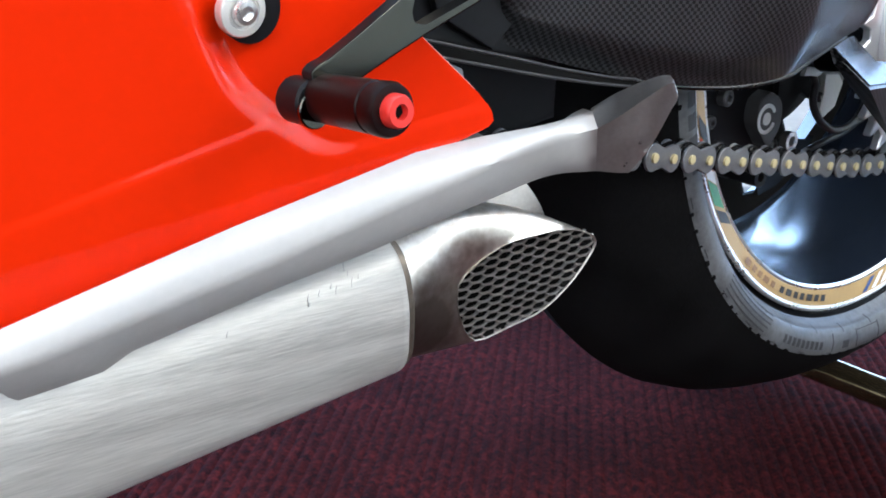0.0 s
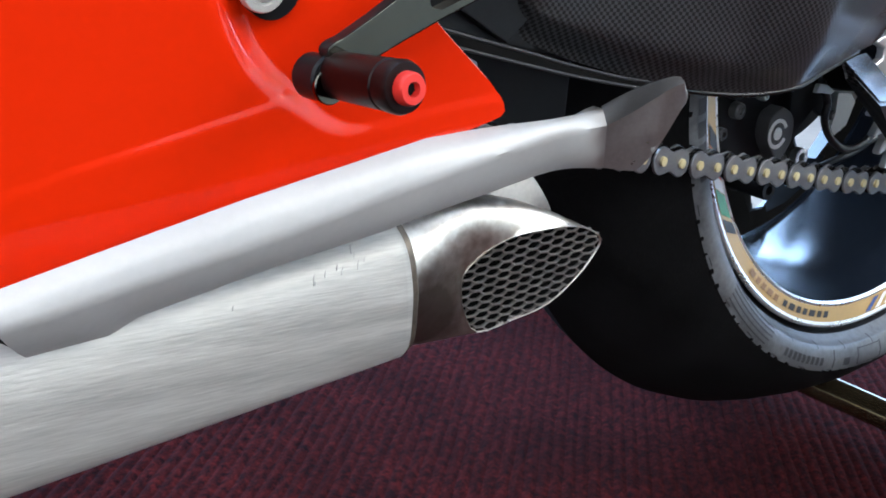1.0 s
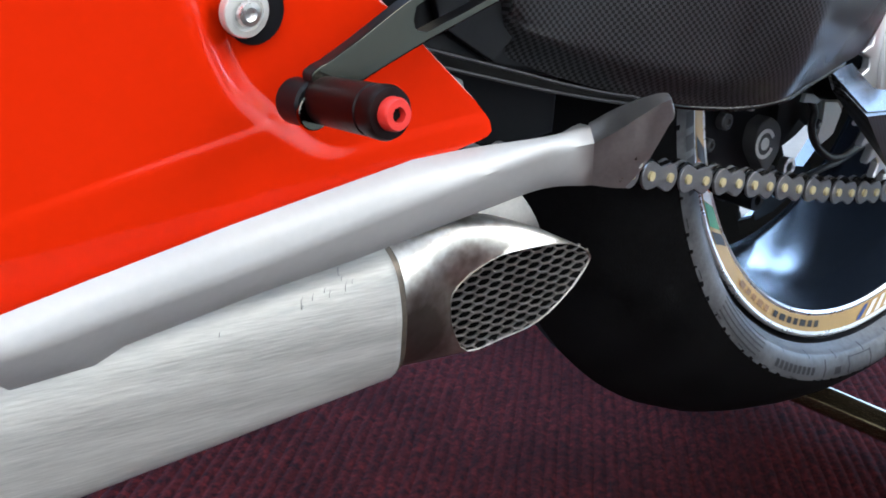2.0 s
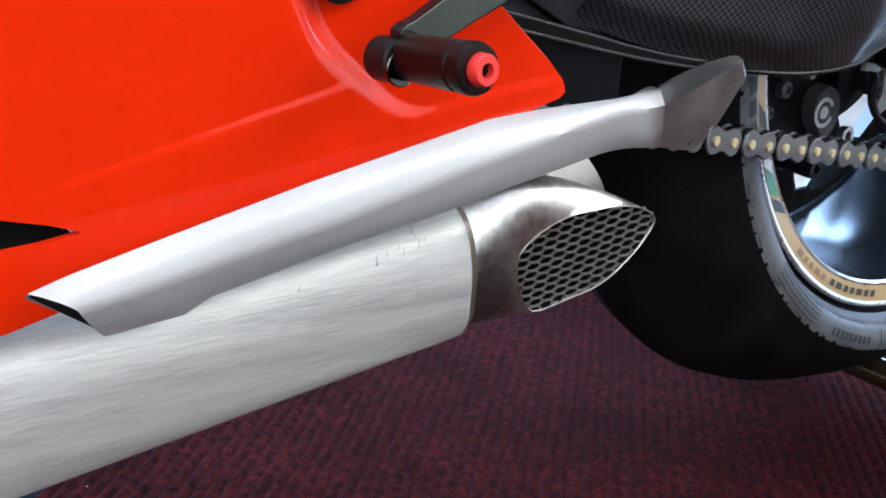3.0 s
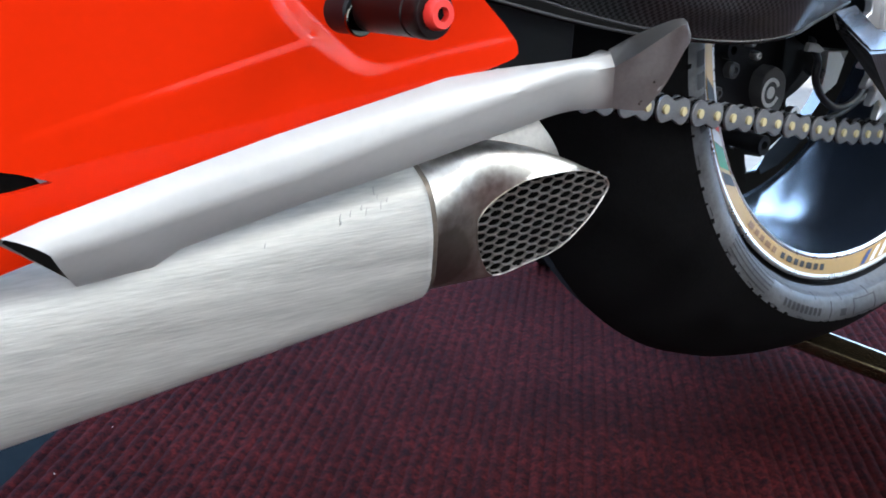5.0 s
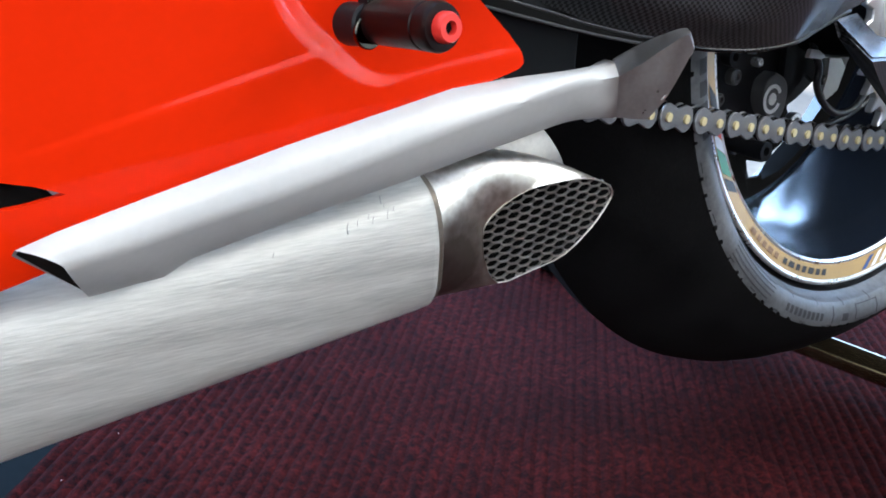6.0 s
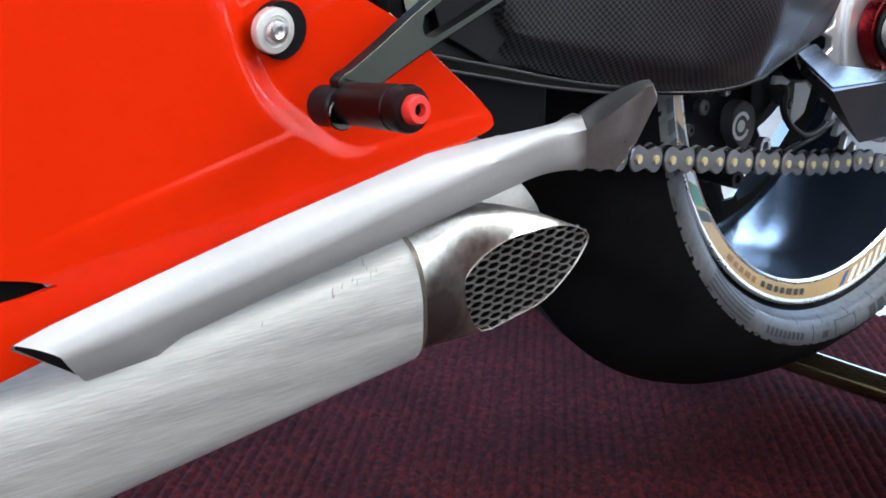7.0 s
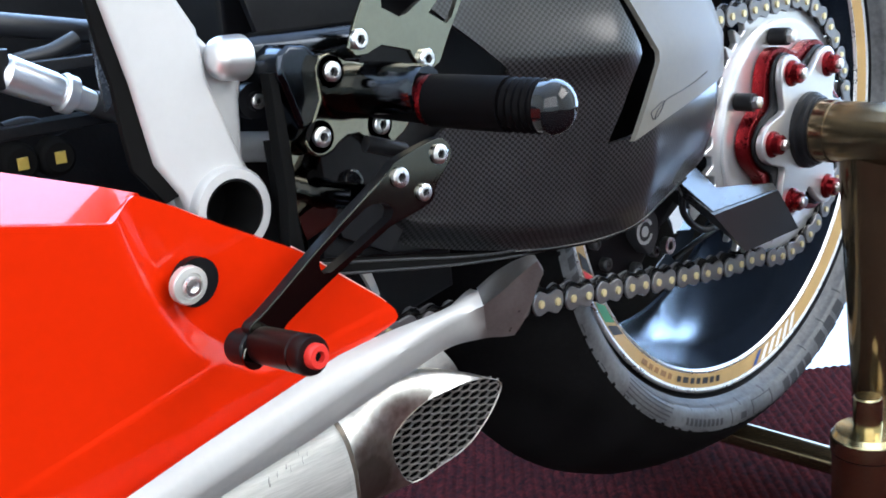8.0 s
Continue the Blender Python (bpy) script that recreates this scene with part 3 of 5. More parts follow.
def side_mark(a0, a1, r0, r1, up=0.0005):
    bm = bmesh.new()
    n = max(1, int(abs(a1 - a0) / 1.5))
    cols = []
    for i in range(n + 1):
        ang = radians(a0 + (a1 - a0) * i / n)
        cols.append([bm.verts.new((WX + r * math.cos(ang), side_y(r) - up, WZ + r * math.sin(ang))) for r in (r0, (r0 + r1) / 2, r1)])
    for p, q in zip(cols, cols[1:]):
        for j in (0, 1):
            bm.faces.new((p[j], q[j], q[j + 1], p[j + 1]))
    return bm


marks = []
for k in range(5):
    marks.append((222, 239 - k * 0.6, 0.2425 + 0.0036 * k, 0.2437 + 0.0036 * k))
for k in range(9):
    marks.append((243 + 1.5 * k, 243.9 + 1.5 * k, 0.2505, 0.2565))
for k in range(5):
    marks.append((186 + 3.2 * k, 188.2 + 3.2 * k, 0.2470, 0.2560))
marks += [(262.5, 264.5, 0.2510, 0.2570), (259.2, 259.6, 0.2450, 0.2585), (267, 267.4, 0.2450, 0.2585), (274, 274.4, 0.2450, 0.2585), (267, 274, 0.2455, 0.2462), (267, 274, 0.2579, 0.2585)]
for k in range(4):
    marks.append((279 + 3.1 * k, 281.4 + 3.1 * k, 0.2480, 0.2590))
for k in range(3):
    marks.append((294 + 4.6 * k, 297.4 + 4.6 * k, 0.2450, 0.2595))
for k in range(5):
    marks.append((313 + 4.2 * k, 316 + 4.2 * k, 0.2450, 0.2595))
for k in range(14):
    marks.append((200 + 9.0 * k, 200.35 + 9.0 * k, 0.2405, 0.2450))
    marks.append((204 + 9.0 * k, 205.8 + 9.0 * k, 0.2596, 0.2603))
for m4 in marks:
    part("sidewall_mark", side_mark(*m4), MARK, tyre)
for k in range(40):
    ang = radians(188 + 3.4 * k + rng.uniform(-1.6, 1.6))
    w = rng.uniform(0.0015, 0.008)
    part("rubber_crumb", plate([(WX + r * math.cos(ang + da), 0.0272 + (r - 0.2610) * 0.7 - 0.0008, WZ + r * math.sin(ang + da)) for r, da in ((0.2609 - w * 0.12, -w), (0.2606, w), (0.2622, w * 1.3), (0.2622, -w))], (0, 0.0008, 0)), RUBBER, tyre)

# chain, sprocket and carrier
SX, SZ, SY = 0.307, 0.3490, 0.0105
PITCH = 0.015875
slope = radians(9)
run = Vector((math.cos(slope), 0, -math.sin(slope)))
TEETH = 41
SR = PITCH / (2 * math.sin(math.pi / TEETH))


def chain_line():
    """Pin places along the lower run, round the sprocket and back along the upper run."""
    base = Vector((0, SY, 0.29))
    pins = [base + run * PITCH * k for k in range(-13, 17)]
    lift = [0.0] * 26 + [0.0004, 0.0012, 0.0024, 0.004]
    pins = [p + Vector((0, 0, d)) for p, d in zip(pins, lift)]
    last = pins[-1]
    ang = math.atan2(last.z - SZ, last.x - SX)
    step = 2 * math.pi / TEETH
    for k in range(1, 24):
        q = ang + step * k
        pins.append(Vector((SX + SR * math.cos(q), SY, SZ + SR * math.sin(q))))
    back = Vector((-math.cos(radians(3)), 0, -math.sin(radians(3))))
    for k in range(1, 14):
        pins.append(pins[-1] + back * PITCH)
    return pins


def figure_eight(y, thick, long, tall, waist, n=10):
    prof = []
    for c, a0, a1 in ((0.0, 62, 298), (PITCH, -118, 118)):
        for i in range(n + 1):
            q = radians(a0 + (a1 - a0) * i / n)
            prof.append((c + long * math.cos(q), tall * math.sin(q)))
        mid = -waist if c == 0 else waist
        prof.append((PITCH / 2, mid))
    return prism(prof, y - thick / 2, y + thick / 2, 0.0003, 1)


def link_mesh(outer):
    bm = bmesh.new()
    for s in (-1, 1):
        bm = join(bm, figure_eight(s * (0.0085 if outer else 0.0058), 0.0019, 0.0067 if outer else 0.0066, 0.0078 if outer else 0.0074, 0.0052 if outer else 0.0048))
    grey = len(bm.faces)
    if outer:
        for c in (0.0, PITCH):
            pin = turned((c, -0.0109, 0), (0, 1, 0), [(0, 0.0022), (0.0218, 0.0022)], 14)
            for v in pin.verts:
                v.co.z *= 1.22
            bm = join(bm, pin)
    bm.faces.ensure_lookup_table()
    for i, f in enumerate(bm.faces):
        f.material_index = 1 if i >= grey else 0
    bmesh.ops.recalc_face_normals(bm, faces=bm.faces[:])
    sharpen(bm)
    me = bpy.data.meshes.new("outer_link" if outer else "inner_link")
    bm.to_mesh(me)
    bm.free()
    me.materials.append(CHAIN if outer else CHAIN_DARK)
    me.materials.append(BRASS)
    return me


pins = chain_line()
rollers = bmesh.new()
for p in pins:
    rollers = join(rollers, turned(p - Vector((0, 0.005, 0)), (0, 1, 0), [(0, 0.005), (0.01, 0.005)], 12))
chain = part("drive_chain", rollers, CHAIN_DARK, bike, "grey drive chain with gold pins")
outer_me, inner_me = link_mesh(True), link_mesh(False)
for k, (p, q) in enumerate(zip(pins, pins[1:])):
    d = q - p
    m = Matrix.Translation(p) @ Matrix.Rotation(-math.atan2(d.z, d.x), 4, "Y")
    again("outer_link" if k % 2 else "inner_link", outer_me if k % 2 else inner_me, m, chain)


def gear():
    prof = []
    for k in range(TEETH):
        for f, r in ((0.0, SR - 0.0052), (0.22, SR - 0.0046), (0.40, SR + 0.0028), (0.46, SR + 0.0046), (0.54, SR + 0.0046), (0.60, SR + 0.0028), (0.78, SR - 0.0046)):
            q = 2 * math.pi * (k + f) / TEETH
            prof.append((SX + r * math.cos(q), SZ + r * math.sin(q)))
    return prism(prof, SY - 0.003, SY + 0.003, 0.0008, 1)


sprocket = part("rear_sprocket", cut(gear(), turned((SX, -0.05, SZ), (0, 1, 0), [(0, 0.04), (0.1, 0.04)], 40)), ALLOY, bike, "silver toothed rear sprocket")
part("sprocket_step", cut(turned((SX, SY - 0.0075, SZ), (0, 1, 0), [(0, 0.085), (0.0015, 0.0885), (0.0044, 0.0885)], 72), turned((SX, -0.05, SZ), (0, 1, 0), [(0, 0.04), (0.1, 0.04)], 40)), ALLOY, sprocket)


def lobed(r0, r1, y0, y1, phase=0.0, n=144, bevel=0.0015):
    prof = []
    for i in range(n):
        q = 2 * math.pi * i / n
        w = (0.5 + 0.5 * math.cos(6 * (q - phase))) ** 0.8
        r = r0 + (r1 - r0) * w
        prof.append((SX + r * math.cos(q), SZ + r * math.sin(q)))
    return prism(prof, y0, y1, bevel)


carrier = part("sprocket_carrier", lobed(0.062, 0.077, -0.0085, 0.0025), RED_ANOD, bike, "red anodised sprocket carrier")
part("carrier_spacer", lobed(0.054, 0.073, -0.0120, -0.0086), DARK, carrier)
part("carrier_plate", lobed(0.045, 0.072, -0.0185, -0.0121), ALLOY, carrier, "silver lobed carrier plate")
for k in range(6):
    q = radians(60 * k)
    c = Vector((SX + 0.0575 * math.cos(q), -0.0185, SZ + 0.0575 * math.sin(q)))
    nut = part("carrier_nut", turned(c, (0, -1, 0), [(0, 0.0102), (0.002, 0.0098), (0.003, 0.0078), (0.008, 0.0074), (0.009, 0.006)], 6 * 4), RED_ANOD, carrier, "red flanged nut")
    part("stud", turned(c, (0, -1, 0), [(0.008, 0.0042), (0.0115, 0.0042), (0.0125, 0.003)], 16), BOLT, nut)
for q in (106, 155):
    c = Vector((SX + 0.080 * math.cos(radians(q)), 0.002, SZ + 0.080 * math.sin(radians(q))))
    st = part("drive_pin", turned(c, (0, -1, 0), [(0, 0.0068), (0.014, 0.0068), (0.015, 0.006)], 20), DARK, sprocket)
    part("pin_nut", turned(c, (0, -1, 0), [(0.015, 0.0052), (0.019, 0.0050), (0.020, 0.0035)], 6), BOLT, st)

# swingarm with its woven cover
SW_BOT = eased([(-0.118, 0.372), (-0.114, 0.360), (-0.100, 0.3525), (-0.0573, 0.3405), (-0.010, 0.3325), (0.0220, 0.3300), (0.0550, 0.3335), (0.0800, 0.3392), (0.1000, 0.3443), (0.1200, 0.3490), (0.1400, 0.3525), (0.1550, 0.3562), (0.1700, 0.3620), (0.1820, 0.3690), (0.1920, 0.3790), (0.2007, 0.3900), (0.2085, 0.4030), (0.2128, 0.4150)])
SW_OUT = eased([(-0.118, -0.012), (-0.06, -0.022), (0.0, -0.050), (0.020, -0.0570), (0.045, -0.0550), (0.075, -0.0495), (0.105, -0.0436), (0.135, -0.0370), (0.160, -0.0300), (0.180, -0.0200), (0.196, -0.0100), (0.2128, 0.0020)])
LOW_Y = [(0.0, -0.034), (0.06, -0.033), (0.10, -0.028), (0.14, -0.021), (0.18, -0.011), (0.2128, 0.002)]       # how far in the belly's lower edge lies
LINE = [(0.0119, 0.3916), (0.0238, 0.3933), (0.0543, 0.3985), (0.089, 0.4028), (0.1274, 0.4076), (0.1641, 0.4125), (0.1878, 0.4170), (0.2128, 0.4215)]     # foot of the end panel


def arm_y(x, z):
    """How far the cover stands out: a ridge that grows rearwards, and a belly that rounds inwards."""
    ridge = 0.4490 - 0.05 * (x + 0.05)
    out, low = along(SW_OUT, x), along(SW_BOT, x)
    fall = (ridge - z) if z < ridge else (z - ridge) * 0.2
    y = out + max(0.0, fall) * (0.08 + 0.16 * ease((x + 0.05) / 0.08)) - 0.006 * ease(1 - abs(z - ridge) / (0.02 if z < ridge else 0.075))
    y += 0.0050 * ease((z - ridge + 0.004) / 0.030) * ease((x + 0.085) / 0.10)
    y += 0.010 * (1 - ease((z - low) / 0.018))
    top = max(along(LINE, x), low + 0.004)
    f = max(0.0, min(1.0, (top - z) / (top - low)))
    belly = out + (along(LOW_Y, x) - out) * min(1.0, (top - low) / 0.062) * f ** 1.9
    y += (belly - y) * ease((x - 0.002) / 0.055)
    return y + 0.007 * ease((0.450 - z) / 0.035) * ease((x - 0.150) / 0.045)


FRONT = [(0.3535, -0.1162), (0.3597, -0.1205), (0.368, -0.1208), (0.3774, -0.119), (0.3844, -0.1156), (0.3916, -0.1120), (0.405, -0.100), (0.420, -0.079), (0.441, -0.046), (0.460, -0.066), (0.476, -0.086), (0.58, -0.215)]


def arm_cover():
    """The part above and ahead of the groove, and the belly that runs on to the arm's end."""
    cols = []
    for i in range(41):
        col = []
        for j in range(41):
            z = 0.3916 + (0.58 - 0.3916) * j / 40
            xr = along([(0.3916, 0.0140), (0.4432, 0.0345), (0.4745, 0.0185), (0.58, -0.036)], z)
            xf = along(FRONT, z)
            x = xf + (xr - xf) * i / 40
            col.append((x, arm_y(x, z), z))
        cols.append(col)
    upper = loft(cols, cap=False, closed=False)
    cols = []
    xs = [-0.118 + 0.1299 * i / 40 for i in range(41)] + [0.0119 + 0.2007 * i / 60 for i in range(1, 61)]
    for x in xs:
        low, top = along(SW_BOT, x), (along([(-0.118, 0.3800), (-0.1156, 0.3844), (-0.1120, 0.3916)], x) if x <= 0.0119 else along(LINE, x))
        cols.append([(x, arm_y(x, low + (top - low) * j / 20), low + (top - low) * j / 20) for j in range(21)])
    bm = join(upper, loft(cols, cap=False, closed=False))
    bmesh.ops.remove_doubles(bm, verts=bm.verts[:], dist=0.0008)
    return bm


def thick(bm, d):
    bmesh.ops.recalc_face_normals(bm, faces=bm.faces[:])
    bmesh.ops.solidify(bm, geom=bm.faces[:], thickness=d)
    return bm


arm = part("swingarm", thick(arm_cover(), 0.003), CARBON, bike, "satin woven carbon swingarm cover", 40)


def panel_rows():
    """End panel right of the groove, with a soft fold where it kinks."""
    lefts = [(0.0, 0.0238, 0.3933), (0.271, 0.0605, 0.4385), (0.474, 0.0458, 0.4723), (1.0, 0.006, 0.56)]
    rights = [(0.0, 0.2128, 0.4215), (0.17, 0.2010, 0.4450), (0.29, 0.1925, 0.4615), (1.0, 0.140, 0.56)]

    def at(table, v):
        return Vector((along([(q, x) for q, x, z in table], v), along([(q, z) for q, x, z in table], v)))

    rows = []
    for j in range(29):
        v = j / 28
        row = []
        for i in range(31):
            f = i / 30
            fx = 0.0238 + 0.1890 * f
            p = Vector((fx, along(LINE, fx))) * (1 - v) + Vector((0.006 + 0.134 * f, 0.56)) * v
            p += (at(lefts, v) - at(lefts, 0) * (1 - v) - at(lefts, 1) * v) * (1 - f)
            p += (at(rights, v) - at(rights, 0) * (1 - v) - at(rights, 1) * v) * f
            x, z = p
            row.append((x, along(SW_OUT, x) - 0.0010 + 0.40 * max(0, z - 0.4385), z))
        rows.append(row)
    return loft(rows, cap=False, closed=False)


part("end_panel", thick(panel_rows(), 0.003), PANEL, arm, "glossy grey end panel", 40)
# The groove's depth of shade is put into this block's black colour.
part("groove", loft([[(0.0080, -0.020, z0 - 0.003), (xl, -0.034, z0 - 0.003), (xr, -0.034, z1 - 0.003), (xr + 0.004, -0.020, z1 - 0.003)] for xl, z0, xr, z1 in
                     ((0.0120, 0.3905, 0.0260, 0.3930), (0.0330, 0.4432, 0.0620, 0.4390), (0.0170, 0.4745, 0.0470, 0.4725), (-0.030, 0.56, 0.007, 0.56))]), BLACK_AND_SHADE, arm, "groove block coloured black for its shade")
sig = [(0.0459, 0.4024), (0.0441, 0.4067), (0.0507, 0.409), (0.0613, 0.4114), (0.0574, 0.4062), (0.0484, 0.402), (0.0523, 0.4067), (0.0667, 0.4116), (0.0841, 0.4131), (0.1082, 0.4159), (0.13, 0.4195)]
part("scribble", tube([(x, along(SW_OUT, x) - 0.0013, z) for x, z in sig], 0.0003, 6, 6), MARK, arm, "thin hand-drawn squiggle")
# lip under the arm
lip_x = [-0.035, -0.02, 0.0019, 0.03, 0.0584, 0.085, 0.110, 0.125]
part("arm_lip", tube([(x, arm_y(x, along(SW_BOT, x)) + 0.001, along(SW_BOT, x) - 0.0012) for x in lip_x], 0.0014, 10, 6), CHAIN_DARK, arm, "dull grey lower lip")
part("arm_rail", prism(eased([(-0.178, 0.3650), (-0.1609, 0.3612), (-0.1115, 0.3506), (-0.0896, 0.3455), (-0.045, 0.3372), (0.01, 0.3310)], 3) + eased([(0.012, 0.3270), (-0.0268, 0.3305), (-0.0826, 0.3388), (-0.1428, 0.3509), (-0.178, 0.3580)], 3), -0.012, 0.002, 0.0012), BLACK_AND_SHADE, arm, "dark rail under the arm")
# Two thin tubes added in a paler tone as the rail's edge highlights.
for line_pts, yy in ((((-0.178, 0.3650), (-0.1115, 0.3506), (-0.0896, 0.3455), (-0.045, 0.3372), (0.01, 0.3310)), -0.0118), (((-0.178, 0.3590), (-0.1428, 0.3518), (-0.0826, 0.3397), (-0.0268, 0.3313), (0.012, 0.3278)), -0.0122)):
    part("rail_edge", tube([(x, yy, z) for x, z in line_pts], 0.0008, 8, 4), RAIL, arm, "thin paler tube for the rail edge highlight")
# inner arm body behind the skin
part("arm_core", prism([(-0.16, 0.36), (-0.11, 0.350), (0.0, 0.333), (0.09, 0.338), (0.14, 0.36), (0.15, 0.40), (0.14, 0.56), (-0.16, 0.58)], 0.004, 0.019, 0.003), BLACK, arm)
# front black shell ahead of the cover
part("front_shell", prism([(-0.150, 0.37), (-0.119, 0.354), (-0.100, 0.372), (-0.030, 0.420), (-0.020, 0.450), (-0.060, 0.50), (-0.10, 0.58), (-0.22, 0.58)], -0.0010, 0.0035, 0.001), BLACK, arm, "matt black inner arm shell")

# chain guard fin below the arm
A, B, C, D, E, F = (0.1461, -0.0034, 0.3402), (0.1749, 0.0005, 0.3432), (0.1728, -0.0174, 0.3310), (0.2336, -0.0274, 0.3227), (0.2307, -0.0318, 0.3192), (0.1483, -0.0300, 0.3203)
RIGHT, LOW, LEFT = (0.2755, -0.024, 0.2785), (0.1994, -0.024, 0.2803), (0.1428, -0.01, 0.3317)


def faces(points, polys):
    bm = bmesh.new()
    v = [bm.verts.new(p) for p in points]
    for f in polys:
        bm.faces.new([v[i] for i in f])
    return bm


guard = part("chain_guard", thick(faces((A, LEFT, LOW, RIGHT, E, F), ((0, 1, 2, 5), (5, 2, 3, 4))), 0.002), CARBON, bike, "woven carbon lower chain guard")
lift = Vector((0, -0.0003, 0.0006))
part("guard_top", thick(faces([Vector(p) + lift for p in (A, B, C, D, E, F)], ((0, 1, 2, 5), (5, 2, 3, 4))), 0.0015), TOPGLOSS, guard, "smooth satin guard top")
part("guard_bracket", plate([(0.262, -0.011, 0.268), (0.300, -0.008, 0.268), (0.318, -0.006, 0.2800), (0.335, -0.006, 0.296), (0.318, -0.006, 0.296), (0.290, -0.008, 0.284)], (0, 0.003, 0), 0.0006), ALLOY, guard, "bright alloy bracket")

# brake caliper inside the wheel
cal = part("brake_caliper", prism([(0.185, 0.235), (0.20, 0.222), (0.26, 0.232), (0.29, 0.258), (0.285, 0.300), (0.25, 0.318), (0.20, 0.315), (0.18, 0.285)], 0.112, 0.150, 0.006), BLACK, bike, "black rear brake caliper")
drop = eased([(0.2490, 0.2868), (0.2600, 0.2825), (0.2668, 0.2745), (0.2675, 0.2640), (0.2650, 0.2545), (0.2545, 0.2440), (0.2450, 0.2520), (0.2375, 0.2610), (0.2352, 0.2700), (0.2380, 0.2810), (0.2490, 0.2868)], 3)[:-1]
cap = part("piston_cap", prism(drop, 0.1004, 0.114, 0.0018), CAPGREY, cal, "grey drop-shaped piston cover")
part("cap_ring", cut(turned((0.247, 0.1002, 0.2665), (0, -1, 0), [(0, 0.0115), (0.0006, 0.0115)], 32), turned((0.247, 0.11, 0.2665), (0, -1, 0), [(0, 0.0085), (0.02, 0.0085)], 32), plate([(0.2475, 0.09, 0.2667), (0.262, 0.09, 0.2600), (0.262, 0.09, 0.2740)], (0, 0.03, 0))), WHITE_DECAL, cap, "pale ring mark")
part("cap_dot", turned((0.247, 0.1002, 0.2665), (0, -1, 0), [(0, 0.0048), (0.0006, 0.0048)], 20), WHITE_DECAL, cap)
part("caliper_arm", plate([(x, 0.105, z) for x, z in ((0.273, 0.2548), (0.2757, 0.263), (0.2966, 0.2818), (0.3100, 0.2746), (0.3085, 0.2950), (0.3120, 0.3350), (0.2620, 0.3350), (0.2653, 0.2747))], (0, 0.005, 0), 0.0008), BLACK, cal, "black caliper bracket")
part("caliper_arm", plate([(0.3216, 0.1079, 0.2947), (0.3382, 0.0944, 0.2956), (0.3335, 0.0945, 0.2864), (0.3231, 0.0946, 0.2656), (0.3148, 0.0996, 0.2608), (0.3209, 0.1035, 0.2826)], (0.003, 0.004, -0.001), 0.0006), BRIGHT, cal, "bright alloy caliper bracket")
part("caliper_arm", plate([(x, 0.090, z) for x, z in ((0.3014, 0.2970), (0.3195, 0.2962), (0.3275, 0.2885), (0.3210, 0.2705), (0.3060, 0.2630), (0.2995, 0.2702), (0.3025, 0.2814))], (0.002, 0.004, 0), 0.0008), BRIGHT, cal, "bright alloy hose bracket")
part("hose_clip", plate([(x, 0.084, z) for x, z in ((0.2649, 0.3062), (0.2760, 0.3050), (0.2865, 0.3000), (0.2820, 0.2975), (0.2720, 0.2990), (0.2628, 0.2995))], (0, 0.004, 0), 0.0008), ZINC, cal, "pale metal hose clip")
eye = cut(turned((0.279, 0.0965, 0.2465), (0, 1, 0), [(0, 0.0075), (0.006, 0.0075)], 24), turned((0.279, 0.08, 0.2465), (0, 1, 0), [(0, 0.004), (0.05, 0.004)], 16))
part("bracket_eye", eye, BOLT, cal)
for x, z in ((0.193, 0.238), (0.215, 0.312), (0.236, 0.318), (0.20, 0.300)):
    bolt_eye = cut(turned((x, 0.0626 if z < 0.25 else 0.105, z), (0, 1, 0), [(0, 0.0072), (0.008, 0.0072), (0.05, 0.0045)], 20), turned((x, 0.05 if z < 0.25 else 0.09, z), (0, 1, 0), [(0, 0.0035), (0.03, 0.0035)], 16))
    part("bleed_bolt", bolt_eye, DARK, cal)
for x, y, z, r, mt, nm in ((0.2327, 0.112, 0.2944, 0.0036, BOLT, "caliper_bolt"), (0.2053, 0.112, 0.2848, 0.0062, CAPGREY, "caliper_boss"), (0.1892, 0.112, 0.2687, 0.0050, CAPGREY, "caliper_boss"),
                           (0.2025, 0.112, 0.2478, 0.0056, CAPGREY, "caliper_boss"), (0.2440, 0.112, 0.2330, 0.0058, CAPGREY, "pad_pin"), (0.2161, 0.112, 0.2290, 0.0048, CHAIN, "pad_pin"),
                           (0.2699, 0.112, 0.2420, 0.0050, CAPGREY, "pad_pin"), (0.3020, 0.098, 0.2792, 0.0040, CAPGREY, "hose_fitting"), (0.2240, 0.112, 0.3040, 0.0030, BOLT, "caliper_bolt")):
    part(nm, turned((x, y, z), (0, -1, 0), [(0, r), (0.006, r), (0.0072, r * 0.8), (0.0072, r * 0.45), (0.0050, r * 0.4)], 18), mt, cal)
part("brake_hose", tube([(0.270, 0.092, 0.340), (0.277, 0.090, 0.3061), (0.2886, 0.09, 0.2913), (0.2887, 0.09, 0.2786), (0.2962, 0.09, 0.2668), (0.3089, 0.09, 0.2576), (0.3256, 0.09, 0.2512), (0.3466, 0.09, 0.2528), (0.3654, 0.092, 0.2631), (0.40, 0.10, 0.30)], 0.0030, 10, 6), HOSE, cal)
part("brake_hose", tube([(0.300, 0.108, 0.228), (0.3302, 0.10, 0.2397), (0.3537, 0.10, 0.2435), (0.3738, 0.10, 0.2504), (0.3922, 0.10, 0.2594), (0.42, 0.105, 0.29)], 0.0026, 10, 6), HOSE, cal)
part("brake_hose", tube([(0.205, 0.085, 0.345), (0.210, 0.075, 0.33), (0.225, 0.08, 0.318), (0.245, 0.09, 0.325)], 0.004, 10, 6), HOSE, cal)
